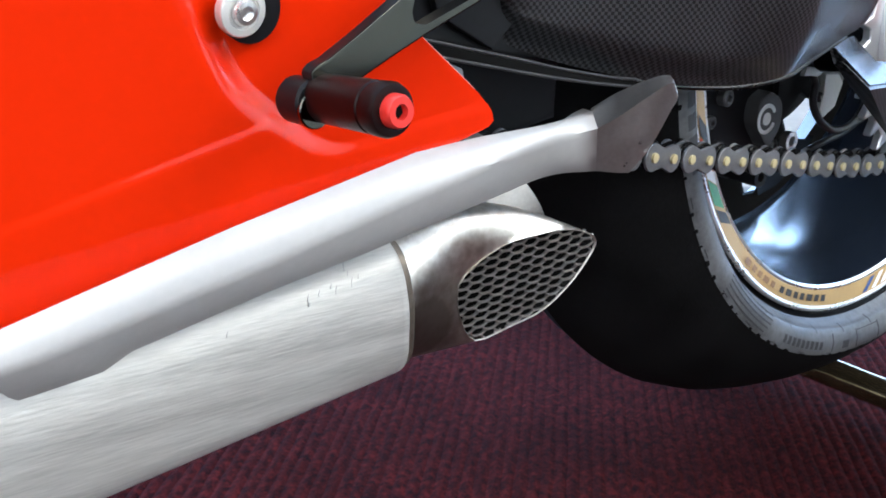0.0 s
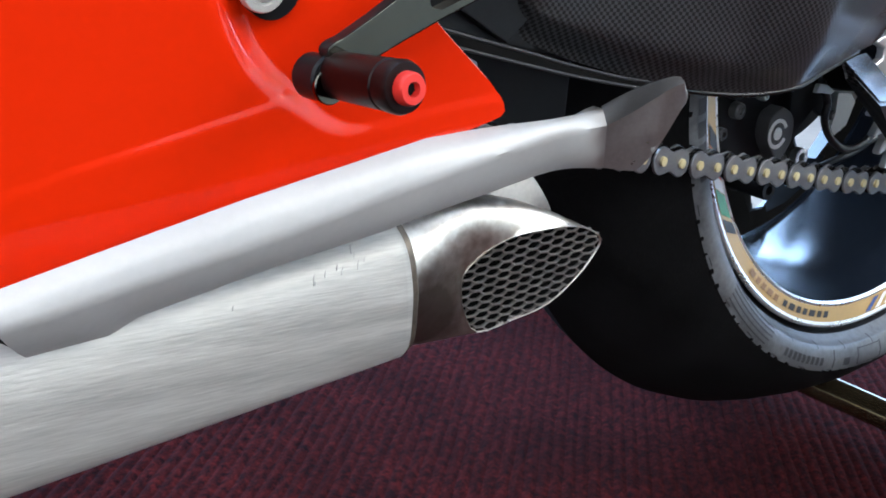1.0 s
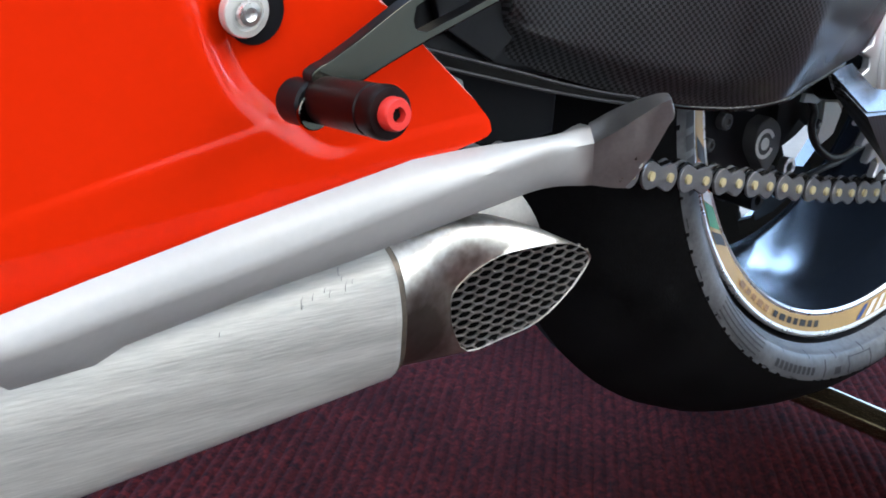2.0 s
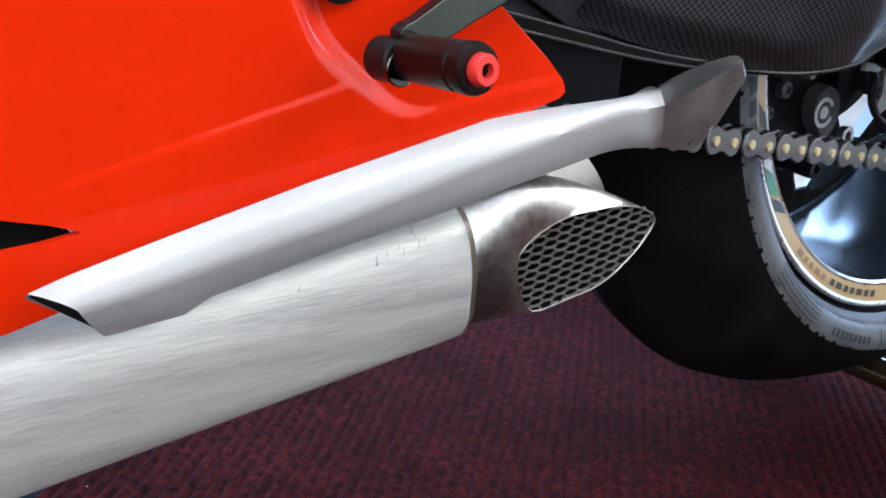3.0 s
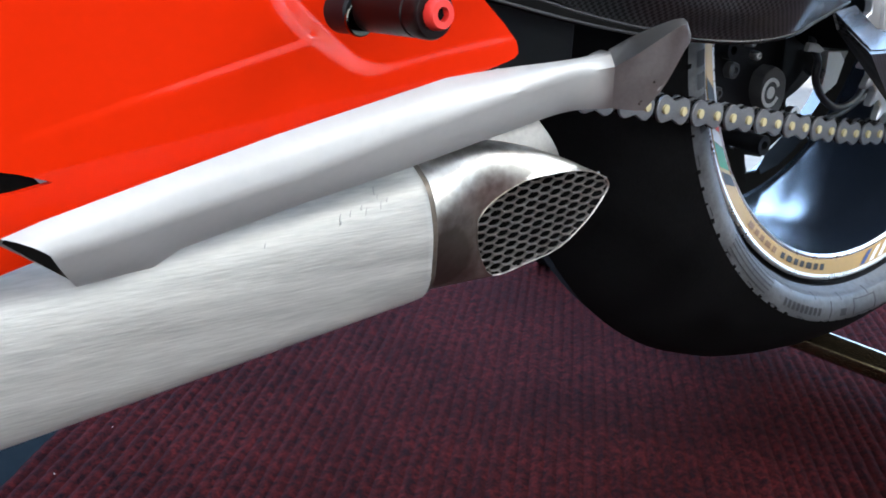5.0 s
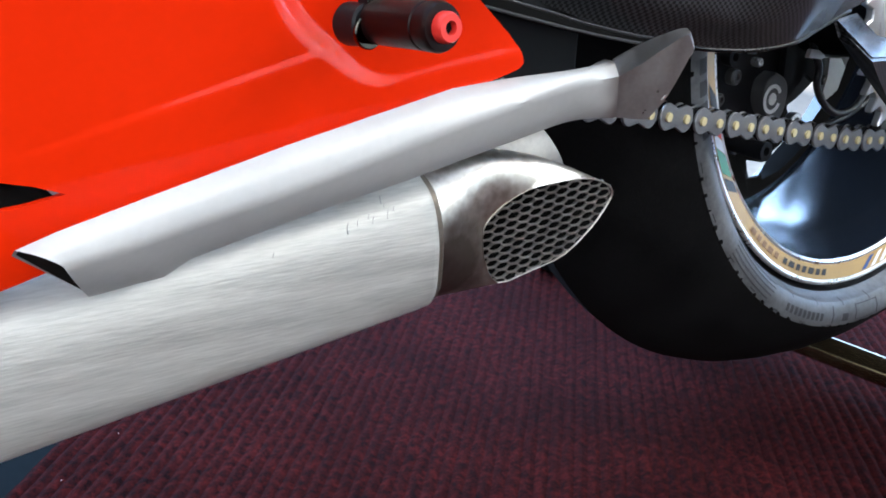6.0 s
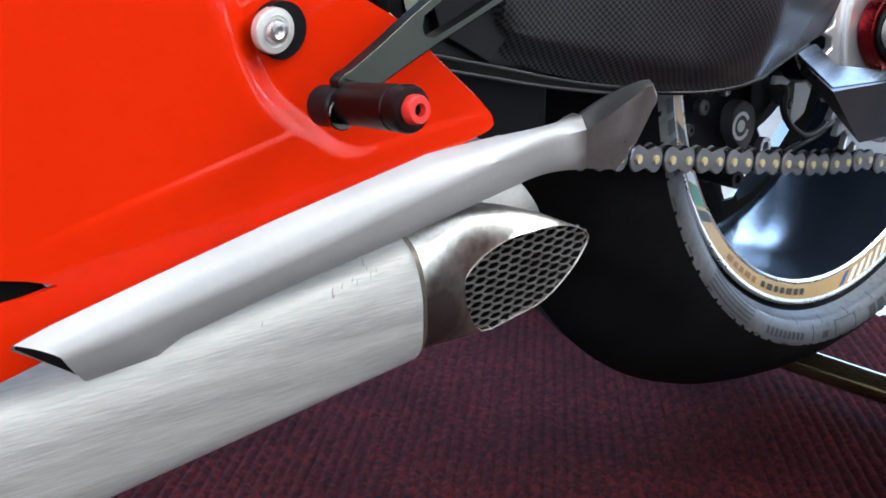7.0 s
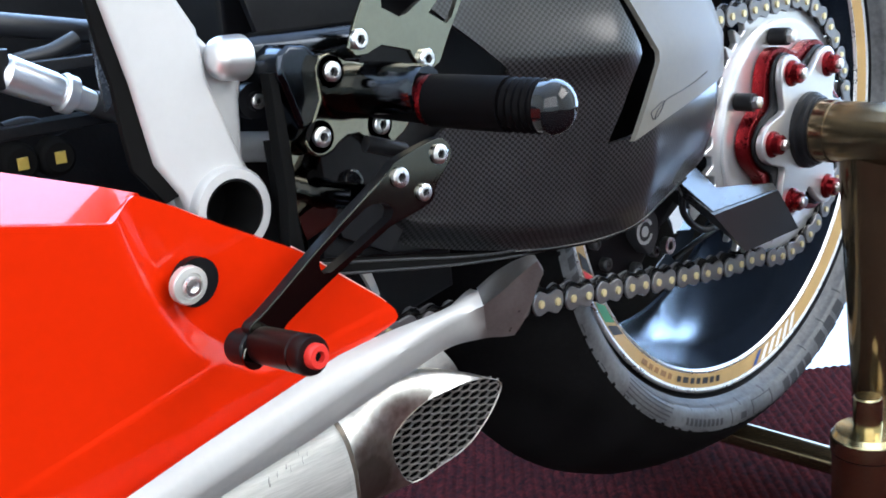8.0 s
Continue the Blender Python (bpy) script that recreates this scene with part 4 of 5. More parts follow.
disc = cut(turned((WX, 0.150, WZ), (0, 1, 0), [(0, 0.118), (0.004, 0.118)], 72), turned((WX, 0.1, WZ), (0, 1, 0), [(0, 0.075), (0.1, 0.075)], 48))
part("brake_disc", disc, BLACK, bike, "dark brake disc")

# lower fairing
TOP = [(-0.60, 0.430), (-0.3315, 0.4235), (-0.2909, 0.4150), (-0.2757, 0.4230), (-0.2563, 0.4131), (-0.2365, 0.4008), (-0.2015, 0.3813), (-0.1778, 0.3625), (-0.1650, 0.3527), (-0.1540, 0.3442), (-0.1482, 0.3386), (-0.1455, 0.3352), (-0.1440, 0.3318)]
BOT = [(-0.60, 0.20), (-0.3651, 0.258), (-0.2547, 0.292), (-0.1784, 0.3185), (-0.1600, 0.3246), (-0.1500, 0.3278), (-0.1458, 0.3294), (-0.1440, 0.3316)]
SCOOP = [(-0.298, 0.44), (-0.2909, 0.4125), (-0.2802, 0.3816), (-0.2678, 0.357), (-0.2564, 0.3440), (-0.2433, 0.3355), (-0.2330, 0.3293), (-0.2255, 0.3258), (-0.2150, 0.3241), (-0.2030, 0.3262), (-0.1830, 0.3302), (-0.1690, 0.3326), (-0.1500, 0.3355), (-0.1380, 0.3372)]


SCOOP = eased(SCOOP)


def scoop_depth(x, z):
    """How far inside the hollow round the bolt a point lies, in metres (negative outside)."""
    best, sign = 1.0, -1
    for (x0, z0), (x1, z1) in zip(SCOOP, SCOOP[1:]):
        dx, dz = x1 - x0, z1 - z0
        t = max(0, min(1, ((x - x0) * dx + (z - z0) * dz) / (dx * dx + dz * dz)))
        d = math.hypot(x - x0 - t * dx, z - z0 - t * dz)
        if d < best:
            best, sign = d, (1 if dx * (z - z0) - dz * (x - x0) > 0 else -1)
    return best * sign


def fairing_y(x, z):
    y = -0.024 - 0.18 * (z - 0.337) - 0.055 * (max(x, -0.40) + 0.247)
    d = scoop_depth(x, z)
    late = ease((x + 0.262) / 0.060)
    y += (0.0085 - 0.0077 * late) * ease((d + 0.0008) / (0.0150 - 0.009 * late))
    # a soft crease that runs forward from the hollow
    line = 0.3386 - 0.29 * (-0.2501 - x)
    if x < -0.235:
        y -= 0.0010 * ease((line - z + 0.002) / 0.0042) * ease((-0.235 - x) / 0.02) * ease((x + 0.385) / 0.12)
    return y


def fairing():
    xs = [-0.60 + 0.03 * i for i in range(7)] + [-0.40 + 0.0012 * i for i in range(202)] + [-0.1570, -0.1545, -0.1520, -0.1500, -0.1485, -0.1472, -0.1461, -0.1452, -0.1445, -0.1440]
    cols = []
    for x in xs:
        lo, hi = along(BOT, x), along(TOP, x)
        cols.append([(x, fairing_y(x, lo + (hi - lo) * j / 150), lo + (hi - lo) * j / 150) for j in range(151)])
    return loft(cols, cap=False, closed=False)


VENT = [(-0.341, 0.2925), (-0.352, 0.2965), (-0.3665, 0.3000), (-0.39, 0.303), (-0.42, 0.300), (-0.42, 0.287), (-0.39, 0.286), (-0.3665, 0.2885), (-0.354, 0.2898)]
panel = part("lower_fairing", cut(thick(fairing(), 0.003), prism(VENT, -0.06, 0.06)), RED, bike, "glossy bright red lower fairing", 28)
edge = [(x, fairing_y(x, z) - 0.0002, z + 0.0001) for x, z in [(q, along(TOP, q)) for q in (-0.2050, -0.195, -0.182, -0.172, -0.162, -0.1550, -0.1495)]]
part("chipped_edge", tube(edge, 0.0006, 8, 3), CHIP, panel, "thin pale worn paint edge")
# Slab close behind the opening; its flat black paints the vent's shade.
part("vent_lining", prism([(x * 1.0, z + (0.004 if z > 0.2925 else -0.004)) for x, z in VENT], -0.0035, 0.012), BLACK_AND_SHADE, panel, "black slab for the shade in the air vent")
fold = [(-0.60, 0.4300), (-0.3315, 0.4235), (-0.2909, 0.4150), (-0.2757, 0.4230)]
inner = [(-0.60, 0.000, 0.4445), (-0.3150, 0.0000, 0.4372), (-0.2810, -0.0130, 0.4255), (-0.2745, -0.0330, 0.4232)]
sh = loft([[(x, fairing_y(x, z), z) for x, z in fold], [Vector((x, fairing_y(x, z), z)).lerp(Vector(q), 0.5) for (x, z), q in zip(fold, inner)], inner], cap=False, closed=False)
part("fairing_shelf", thick(sh, 0.002), RED, panel)
fb = Vector((-0.2585, -0.0300, 0.3800))
face = Vector((0.05, -1.0, -0.12))
# Black disc set off-centre; its crescent paints the recess's shade beside the bolt.
part("bolt_well", turned(fb + Vector((0.0048, 0.003, -0.0002)), face, [(0, 0.0108), (0.0045, 0.0111)], 32), BLACK, panel, "black disc for the shade in the bolt recess")
washer = part("fairing_bolt", turned(fb, face, [(0.0010, 0.0086), (0.0040, 0.0087), (0.0047, 0.0082), (0.0050, 0.0060), (0.0044, 0.0056), (0.0044, 0.0045)], 36), ZINC, bike, "bright zinc fairing fastener")
part("bolt_socket", turned(fb + face.normalized() * 0.0050, face, [(0, 0.0046), (0.0018, 0.0040), (0.0020, 0.0024), (0.0004, 0.0022)], 24), BOLT, washer)

# silver trim bar with its upturned fin
TOPS = [(-0.364, -0.029, 0.2799), (-0.3507, -0.029, 0.284), (-0.3154, -0.029, 0.2926), (-0.2615, -0.029, 0.3053), (-0.1818, -0.029, 0.322), (-0.1519, -0.03, 0.3246),
        (-0.1197, -0.036, 0.3276), (-0.0886, -0.034, 0.3299), (-0.0757, -0.0355, 0.3354), (-0.0693, -0.0421, 0.3404), (-0.0682, -0.0442, 0.3416), (-0.067, -0.053, 0.3455), (-0.0672, -0.0585, 0.3466)]
RIDGE = [(-0.3502, -0.034, 0.2734), (-0.3335, -0.034, 0.2756), (-0.2973, -0.034, 0.2822), (-0.2528, -0.035, 0.2909), (-0.1896, -0.037, 0.3064), (-0.15, -0.0395, 0.316),
         (-0.1215, -0.0413, 0.3218), (-0.0936, -0.0425, 0.3243), (-0.0865, -0.049, 0.3307), (-0.0803, -0.0538, 0.3367), (-0.0788, -0.0551, 0.3382), (-0.0733, -0.0597, 0.3436), (-0.0685, -0.0607, 0.3453)]
FEET = [(-0.3348, -0.014, 0.2531), (-0.3057, -0.014, 0.2556), (-0.2955, -0.016, 0.2617), (-0.2431, -0.02, 0.274), (-0.2005, -0.024, 0.2828), (-0.14, -0.0272, 0.296),
        (-0.108, -0.029, 0.3022), (-0.0897, -0.04, 0.3044), (-0.0833, -0.046, 0.3041), (-0.0798, -0.0489, 0.3043), (-0.0782, -0.0501, 0.3053), (-0.0718, -0.0548, 0.3166), (-0.0636, -0.06, 0.3381)]
CREASE = 7


def straight(points, n):
    return [tuple(Vector(p).lerp(Vector(q), k / n)) for p, q in zip(points, points[1:]) for k in range(n)]


def bar_section(t, r, b, flat=0.0):
    """From the top edge over the rounded ridge to the foot; flat goes from 0 on the bar to 1 at the crease."""
    t, r, b = Vector(t), Vector(r), Vector(b)
    out = [t + Vector((0, 0.010 - 0.004 * flat, -0.008 * (1 - flat)))]
    out.append(t)
    for q in (0.3, 0.6, 0.85):
        out.append(t.lerp(r, q) + Vector((0, -0.0022, 0.0012)) * 4 * q * (1 - q) * (1 - flat))
    out.append(r + Vector((0, -0.0006 * (1 - flat), 0.0)))
    for q in (0.12, 0.35, 0.65, 0.9):
        out.append(r.lerp(b, q) + Vector((0, -0.0016, -0.0010)) * 4 * q * (1 - q) * (1 - flat))
    out.append(b)
    out.append(b + Vector((0, 0.012 - 0.006 * flat, 0.004 - 0.002 * flat)))
    return out


def fin_section(t, r, b):
    """A flat outer face, a hard edge and a dished face above it."""
    t, r, b = Vector(t), Vector(r), Vector(b)
    mid = t.lerp(r, 0.5) + Vector((0.0004, 0.0009, -0.0006)) * min(1.0, (t - r).length / 0.004)
    back = Vector((0.0022, 0.0030, 0.0004))
    return [t + back, t, mid, r, r.lerp(b, 0.06), r.lerp(b, 0.5) + Vector((0.0003, 0.0004, 0)), b, b + back]


lines = [straight(q[:5], 4) + eased(q[4:CREASE + 1], 6) for q in (TOPS, RIDGE, FEET)]
count = len(lines[0])
sections = [bar_section(t, r, b, ease((k - count + 6) / 5)) for k, (t, r, b) in enumerate(zip(*lines))]
for k, (t, b) in enumerate(zip(lines[0][:7], lines[2][:7])):          # the bar thins out towards its open end
    w = ease(k / 6)
    sections[k][0] = Vector(t) + Vector((0, 0.004 + 0.006 * w, -0.003 - 0.005 * w))
    sections[k][-1] = Vector(b) + Vector((0, 0.004 + 0.008 * w, 0.001 + 0.003 * w))
bar = part("trim_bar", loft(sections, cap=False), SATIN, bike, "satin silver lower trim bar", 50)
fin_lines = [eased(q[CREASE:], 5) for q in (TOPS, RIDGE, FEET)]
part("end_fin", loft([fin_section(*q) for q in zip(*fin_lines)]), FIN, bar, "worn upturned metal fin")
rim_line = fin_lines[2][19:] + [fin_lines[1][-1]]
# Bead added along the fin's edge, so that its shape catches a bright line.
part("fin_rim", tube([Vector(p) + Vector((-0.0004, 0.0016, 0.0002)) for p in rim_line], 0.0015, 12, 3), SATIN, bar, "bead added to catch a highlight on the fin edge")
middle = sum((Vector(p) for p in sections[0]), Vector()) / len(sections[0])
# Plug added inside the open end; its black stands for the hollow's shade.
part("bar_end", loft([[middle + (Vector(p) - middle) * 0.985 + Vector((d, 0, d * 0.2)) for p in sections[0]] for d in (0.0012, 0.008)]), BLACK_AND_SHADE, bar, "black plug for the shade in the bar end")

# silencer and its outlets
AX = Vector((1.0, -0.02, 0.125)).normalized()
CAN = [(0.0065, 0.2725), (-0.0012, 0.2625), (-0.0030, 0.2450), (-0.0005, 0.2290), (0.004, 0.2135), (0.0140, 0.2040), (0.035, 0.1975), (0.070, 0.194), (0.110, 0.196), (0.125, 0.22), (0.125, 0.26), (0.105, 0.281), (0.060, 0.288), (0.024, 0.2825)]


def can_ring(x, scale=1.0):
    """The silencer's section where its axis has gone x metres past the end hoop."""
    c = Vector((-0.165, 0.060, 0.245))
    out = []
    n = len(CAN)
    for i in range(n):
        for k in range(3):
            p0, p1, p2, p3 = [Vector((-0.165, *CAN[(i + j) % n])) for j in (-1, 0, 1, 2)]
            t = k / 3
            p = 0.5 * ((2 * p1) + (p2 - p0) * t + (2 * p0 - 5 * p1 + 4 * p2 - p3) * t * t + (3 * p1 - p0 - 3 * p2 + p3) * t ** 3)
            q = c + (p - c) * scale + AX * x
            q.x += (0.262 - p.z) * 0.16
            out.append(q)
    return out


can = part("silencer", loft([can_ring(-0.62), can_ring(-0.3), can_ring(-0.10), can_ring(-0.004), can_ring(-0.001, 0.997), can_ring(0.0, 0.985)]), BRUSHED, bike, "brushed titanium silencer with scuffs", 40)
OPEN = [(-0.0873, 0.2635), (-0.1026, 0.2609), (-0.1162, 0.2530), (-0.1234, 0.2445), (-0.1241, 0.2369), (-0.1196, 0.2221), (-0.1090, 0.2087), (-0.0897, 0.2135), (-0.0714, 0.2205), (-0.0580, 0.2350), (-0.0512, 0.2480), (-0.0500, 0.2560), (-0.0575, 0.2615), (-0.0710, 0.2645)]


def open_y(x, z):
    return 0.0124 - 0.187 * (x + 0.1095) - 0.197 * (z - 0.2097)


def open_ring(grow=1.0, push=0.0):
    cx, cz = -0.088, 0.2380
    out = []
    n = len(OPEN)
    for i in range(n):
        for k in range(3):
            p0, p1, p2, p3 = [Vector(OPEN[(i + j) % n]) for j in (-1, 0, 1, 2)]
            t = k / 3
            p = 0.5 * ((2 * p1) + (p2 - p0) * t + (2 * p0 - 5 * p1 + 4 * p2 - p3) * t * t + (3 * p1 - p0 - 3 * p2 + p3) * t ** 3)
            x, z = cx + (p.x - cx) * grow, cz + (p.y - cz) * grow
            out.append(Vector((x, open_y(x, z) + push, z)))
    return out


def hoop_ring(shrink=1.0):
    """The round mouth of the tip where it leaves the silencer."""
    n = len(OPEN) * 3
    ring = []
    for i in range(n):
        q = radians(4 + 360 * i / n)
        z = 0.2500 + (0.0275 if math.cos(q) > 0 else 0.0525) * math.cos(q) * shrink
        ring.append(Vector((-0.166 + (0.262 - z) * 0.16, 0.047 - 0.0475 * math.sin(q) * shrink, z)))
    return ring


def outlet_rings():
    """From the hoop the round tip swells a little and closes on the slanted opening."""
    a, b = hoop_ring(), open_ring(1.012, 0.0002)
    rings = []
    for k in range(27):
        s = k / 26
        swell = math.sin(math.pi * s)
        late = math.sin(math.pi * s ** 1.6)
        ring = []
        for p, q in zip(a, b):
            up = ease((p.z - 0.236) / 0.036)
            ring.append(p.lerp(q, s) + Vector((0.0, -0.0006 * (1 - up) * swell - 0.0015 * up * late, 0.0098 * up * late)))
        rings.append(ring)
    return rings


o = outlet_rings()
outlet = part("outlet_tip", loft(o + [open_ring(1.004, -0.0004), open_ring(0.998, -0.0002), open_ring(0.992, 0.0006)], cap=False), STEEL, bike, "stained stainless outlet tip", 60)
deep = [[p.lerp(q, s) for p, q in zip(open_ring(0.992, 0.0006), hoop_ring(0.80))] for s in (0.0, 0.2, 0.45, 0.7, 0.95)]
# Throat wall in one flat black, so the mesh holes read black.
part("throat_wall", loft(deep + [[sum(deep[-1], Vector()) / len(deep[-1]) + (p - sum(deep[-1], Vector()) / len(deep[-1])) * 0.05 for p in deep[-1]]], cap=False), BLACK_AND_SHADE, outlet, "flat black throat wall behind the mesh")
# Dark hoop and black plate paint the shadow between silencer and tip.
part("hoop", loft([can_ring(-0.001, 0.972), can_ring(0.003, 0.972), can_ring(0.004, 0.96)], cap=False), GAP_SHADE, can, "end hoop coloured dark for the shaded gap")
part("end_plate", loft([can_ring(0.001, 0.955), can_ring(0.0035, 0.90)]), BLACK_AND_SHADE, can)


def grille():
    """Honeycomb mesh: each cell edge once, as a thin ribbon with depth."""
    wide, high = 0.0066, 0.0048          # from column to column, from cell to cell
    outline = [(p.x, p.z) for p in open_ring(0.997)]

    def inside(x, z):
        odd = False
        for (x0, z0), (x1, z1) in zip(outline, outline[1:] + outline[:1]):
            if (z0 > z) != (z1 > z) and x < (x1 - x0) * (z - z0) / (z1 - z0) + x0:
                odd = not odd
        return odd

    def place(p):
        return Vector((p.x, open_y(p.x, p.z) + 0.0005, p.z))

    seen, knots, bm = set(), set(), bmesh.new()
    for i in range(-10, 11):
        for j in range(-10, 11):
            c = Vector((-0.088 + wide * i, 0, 0.236 + high * (j + 0.5 * (i % 2)) + 0.06 * wide * i))
            ring = [c + Vector((wide / 1.5 * math.cos(math.pi * k / 3), 0, high / 1.732 * math.sin(math.pi * k / 3) + 0.06 * wide / 1.5 * math.cos(math.pi * k / 3))) for k in range(6)]
            for p, q in zip(ring, ring[1:] + ring[:1]):
                m = (p + q) / 2
                key = (round(m.x * 4000), round(m.z * 4000))
                if key in seen or not (inside(p.x, p.z) or inside(q.x, q.z)):
                    continue
                seen.add(key)
                if not inside(p.x, p.z):
                    p, q = q, p
                if not inside(q.x, q.z):                # trim what runs past the rim
                    lo, hi = 0.0, 1.0
                    for _ in range(8):
                        mid = (lo + hi) / 2
                        at = p.lerp(q, mid)
                        lo, hi = (mid, hi) if inside(at.x, at.z) else (lo, mid)
                    q = p.lerp(q, min(1.0, lo + 0.12))
                u, v = place(p), place(q)
                for end in (p, q):
                    spot = (round(end.x * 3000), round(end.z * 3000))
                    if spot not in knots:
                        knots.add(spot)
                        knot = turned(place(end), (0.187, 1.0, 0.197), [(0.0002, 0.0007), (0.0006, 0.0010), (0.0015, 0.0009)], 6)
                        bm = join(bm, knot)
                d = (v - u).normalized()
                out = Vector((-0.187, -1.0, -0.197)).normalized()
                side = d.cross(out).normalized()
                rows = []
                for end, over in ((u, -0.0002), (v, 0.0002)):
                    b = end + d * over
                    rows.append([b + side * x - out * y for x, y in ((-0.00030, 0.0), (0.00030, 0.0), (0.00050, 0.0004), (0.00042, 0.0015), (-0.00042, 0.0015), (-0.00050, 0.0004))])
                lo = [bm.verts.new(p3) for p3 in rows[0]]
                hi = [bm.verts.new(p3) for p3 in rows[1]]
                for k in range(6):
                    bm.faces.new((lo[k], lo[(k + 1) % 6], hi[(k + 1) % 6], hi[k]))
                bm.faces.new(lo[::-1])
                bm.faces.new(hi)
    return bm


part("mesh_grille", grille(), WIRE, outlet, "hexagonal steel mesh grille", 50)
# second outlet on the far side
ring2 = [[Vector((-0.180 + 0.05 * s, 0.075 - 0.01 * s, 0.250 + 0.012 * s)) + (Vector((0.12, 0.0, 1.0)).normalized() * math.sin(q) * 0.036 + Vector((0, 1, 0)) * math.cos(q) * 0.045) * (1 - 0.05 * s) + Vector((0.030 * s * (0.5 - 0.5 * math.sin(q)), 0, 0)) for q in [2 * math.pi * i / 40 for i in range(40)]] for s in (0, 0.5, 1.0, 1.3, 1.6, 1.75)]
part("outlet_tip", loft(ring2, cap=False), DULL, bike, "second stainless outlet tip", 45)

# shift lever and toe peg
lev = prism(eased([(-0.2480, 0.3560), (-0.2512, 0.3625), (-0.2490, 0.3655), (-0.2450, 0.3672)], 3) + [(-0.2335, 0.3742), (-0.2170, 0.3850), (-0.1980, 0.3965), (-0.1840, 0.4045), (-0.1700, 0.4125)]
            + eased([(-0.1640, 0.4172), (-0.1550, 0.4197), (-0.1390, 0.4230), (-0.1320, 0.4226), (-0.1275, 0.4165), (-0.1300, 0.4100), (-0.1385, 0.4020), (-0.1415, 0.3955), (-0.1480, 0.3925), (-0.1610, 0.3900)], 3)
            + [(-0.1700, 0.3880), (-0.1870, 0.3808), (-0.2050, 0.3730), (-0.2200, 0.3660), (-0.2320, 0.3600)] + eased([(-0.2375, 0.3545), (-0.2430, 0.3510), (-0.2470, 0.3520)], 3), -0.0640, -0.0575, 0.0009)
slot = prism(eased([(-0.2120, 0.3805), (-0.2105, 0.3770), (-0.2060, 0.3762)], 3) + [(-0.1870, 0.3840)] + eased([(-0.1690, 0.3920), (-0.1675, 0.3960), (-0.1710, 0.3992), (-0.1780, 0.4008), (-0.1830, 0.4000)], 3) + [(-0.1990, 0.3920), (-0.2110, 0.3848)], -0.08, -0.04)
blade = cut(lev, slot)
for f in blade.faces:
    f.normal_update()
    f.material_index = 0 if abs(f.normal.y) > 0.55 else 1
lever = part("shift_lever", blade, [LEVER, BLACK], bike, "black anodised shift lever with a long slot")
for p, r in (((-0.1620, -0.0640, 0.4098), 0.0047), ((-0.1364, -0.0640, 0.4160), 0.0047), ((-0.1482, -0.0640, 0.4000), 0.0041)):
    socket_bolt(p, (0, -1, 0), r, 0.0022, lever)
pa, pb = Vector((-0.2460, -0.0560, 0.3545)), Vector((-0.2440, -0.0990, 0.3570))
pd = (pb - pa).normalized()
L = (pb - pa).length
peg = part("toe_peg", turned(pa, pd, [(0.002, 0.0070), (0.006, 0.0078), (0.010, 0.0080), (L - 0.012, 0.0083), (L - 0.0095, 0.0083), (L - 0.0090, 0.0079), (L - 0.0080, 0.0079), (L - 0.0075, 0.0084), (L - 0.0030, 0.0086), (L - 0.0012, 0.0079), (L - 0.0010, 0.0060)], 40), PEG, bike, "dark maroon-black toe peg with a raised collar")
part("peg_base", turned(pa + Vector((-0.0030, 0.006, -0.0016)), pd, [(0, 0.0072), (0.0012, 0.0078), (0.0120, 0.0078), (0.0130, 0.0070)], 36), BLACK, peg)
part("base_nut", turned(pa + Vector((-0.0036, -0.0066, -0.0030)), pd, [(0, 0.0062), (0.0012, 0.0062), (0.0016, 0.0058)], 32), LEVER, peg, "dark base nut")
part("peg_cap", turned(pa, pd, [(L - 0.003, 0.0054), (L + 0.0016, 0.0053), (L + 0.0028, 0.0046), (L + 0.0028, 0.0024), (L - 0.0015, 0.0021)], 36), RED_PEG, peg, "red anodised end cap")
part("peg_hole", turned(pa, pd, [(L + 0.0002, 0.0022), (L + 0.0006, 0.0022)], 6), BLACK_AND_SHADE, peg)
part("base_screw", turned(Vector((-0.2535, -0.0625, 0.3530)), pd, [(0, 0.0014), (0.0012, 0.0014)], 12), RED_PEG, peg)

# rearset: plate, footrest, heel guard
back = prism([(-0.1940, 0.4300), (-0.1930, 0.4255), (-0.1890, 0.4222), (-0.1840, 0.4216), (-0.1790, 0.4232), (-0.1750, 0.4262), (-0.1700, 0.4284), (-0.1639, 0.4285), (-0.1589, 0.4250), (-0.1550, 0.4208), (-0.1500, 0.4192),
              (-0.1440, 0.4196), (-0.1350, 0.4244), (-0.1241, 0.4350), (-0.1240, 0.4490), (-0.1312, 0.4543), (-0.1665, 0.4638), (-0.1710, 0.4668), (-0.1755, 0.4680), (-0.1805, 0.4672), (-0.1838, 0.4625), (-0.1840, 0.4570), (-0.1835, 0.4480), (-0.1880, 0.4400)], -0.0400, -0.0300, 0.0014)
rear = part("rearset_plate", back, ANOD, bike, "black anodised rearset plate")
for p in ((-0.1856, -0.0395, 0.4312), (-0.1758, -0.0395, 0.4594), (-0.1502, -0.0395, 0.4312)):
    part("counterbore", turned(Vector(p) + Vector((0, 0.0005, 0)), (0, -1, 0), [(0, 0.0076), (0.0010, 0.0076)], 28), BLACK_AND_SHADE, rear)
    socket_bolt(Vector(p) + Vector((0, -0.0004, 0)), (0, -1, 0), 0.0047, 0.0028, rear)
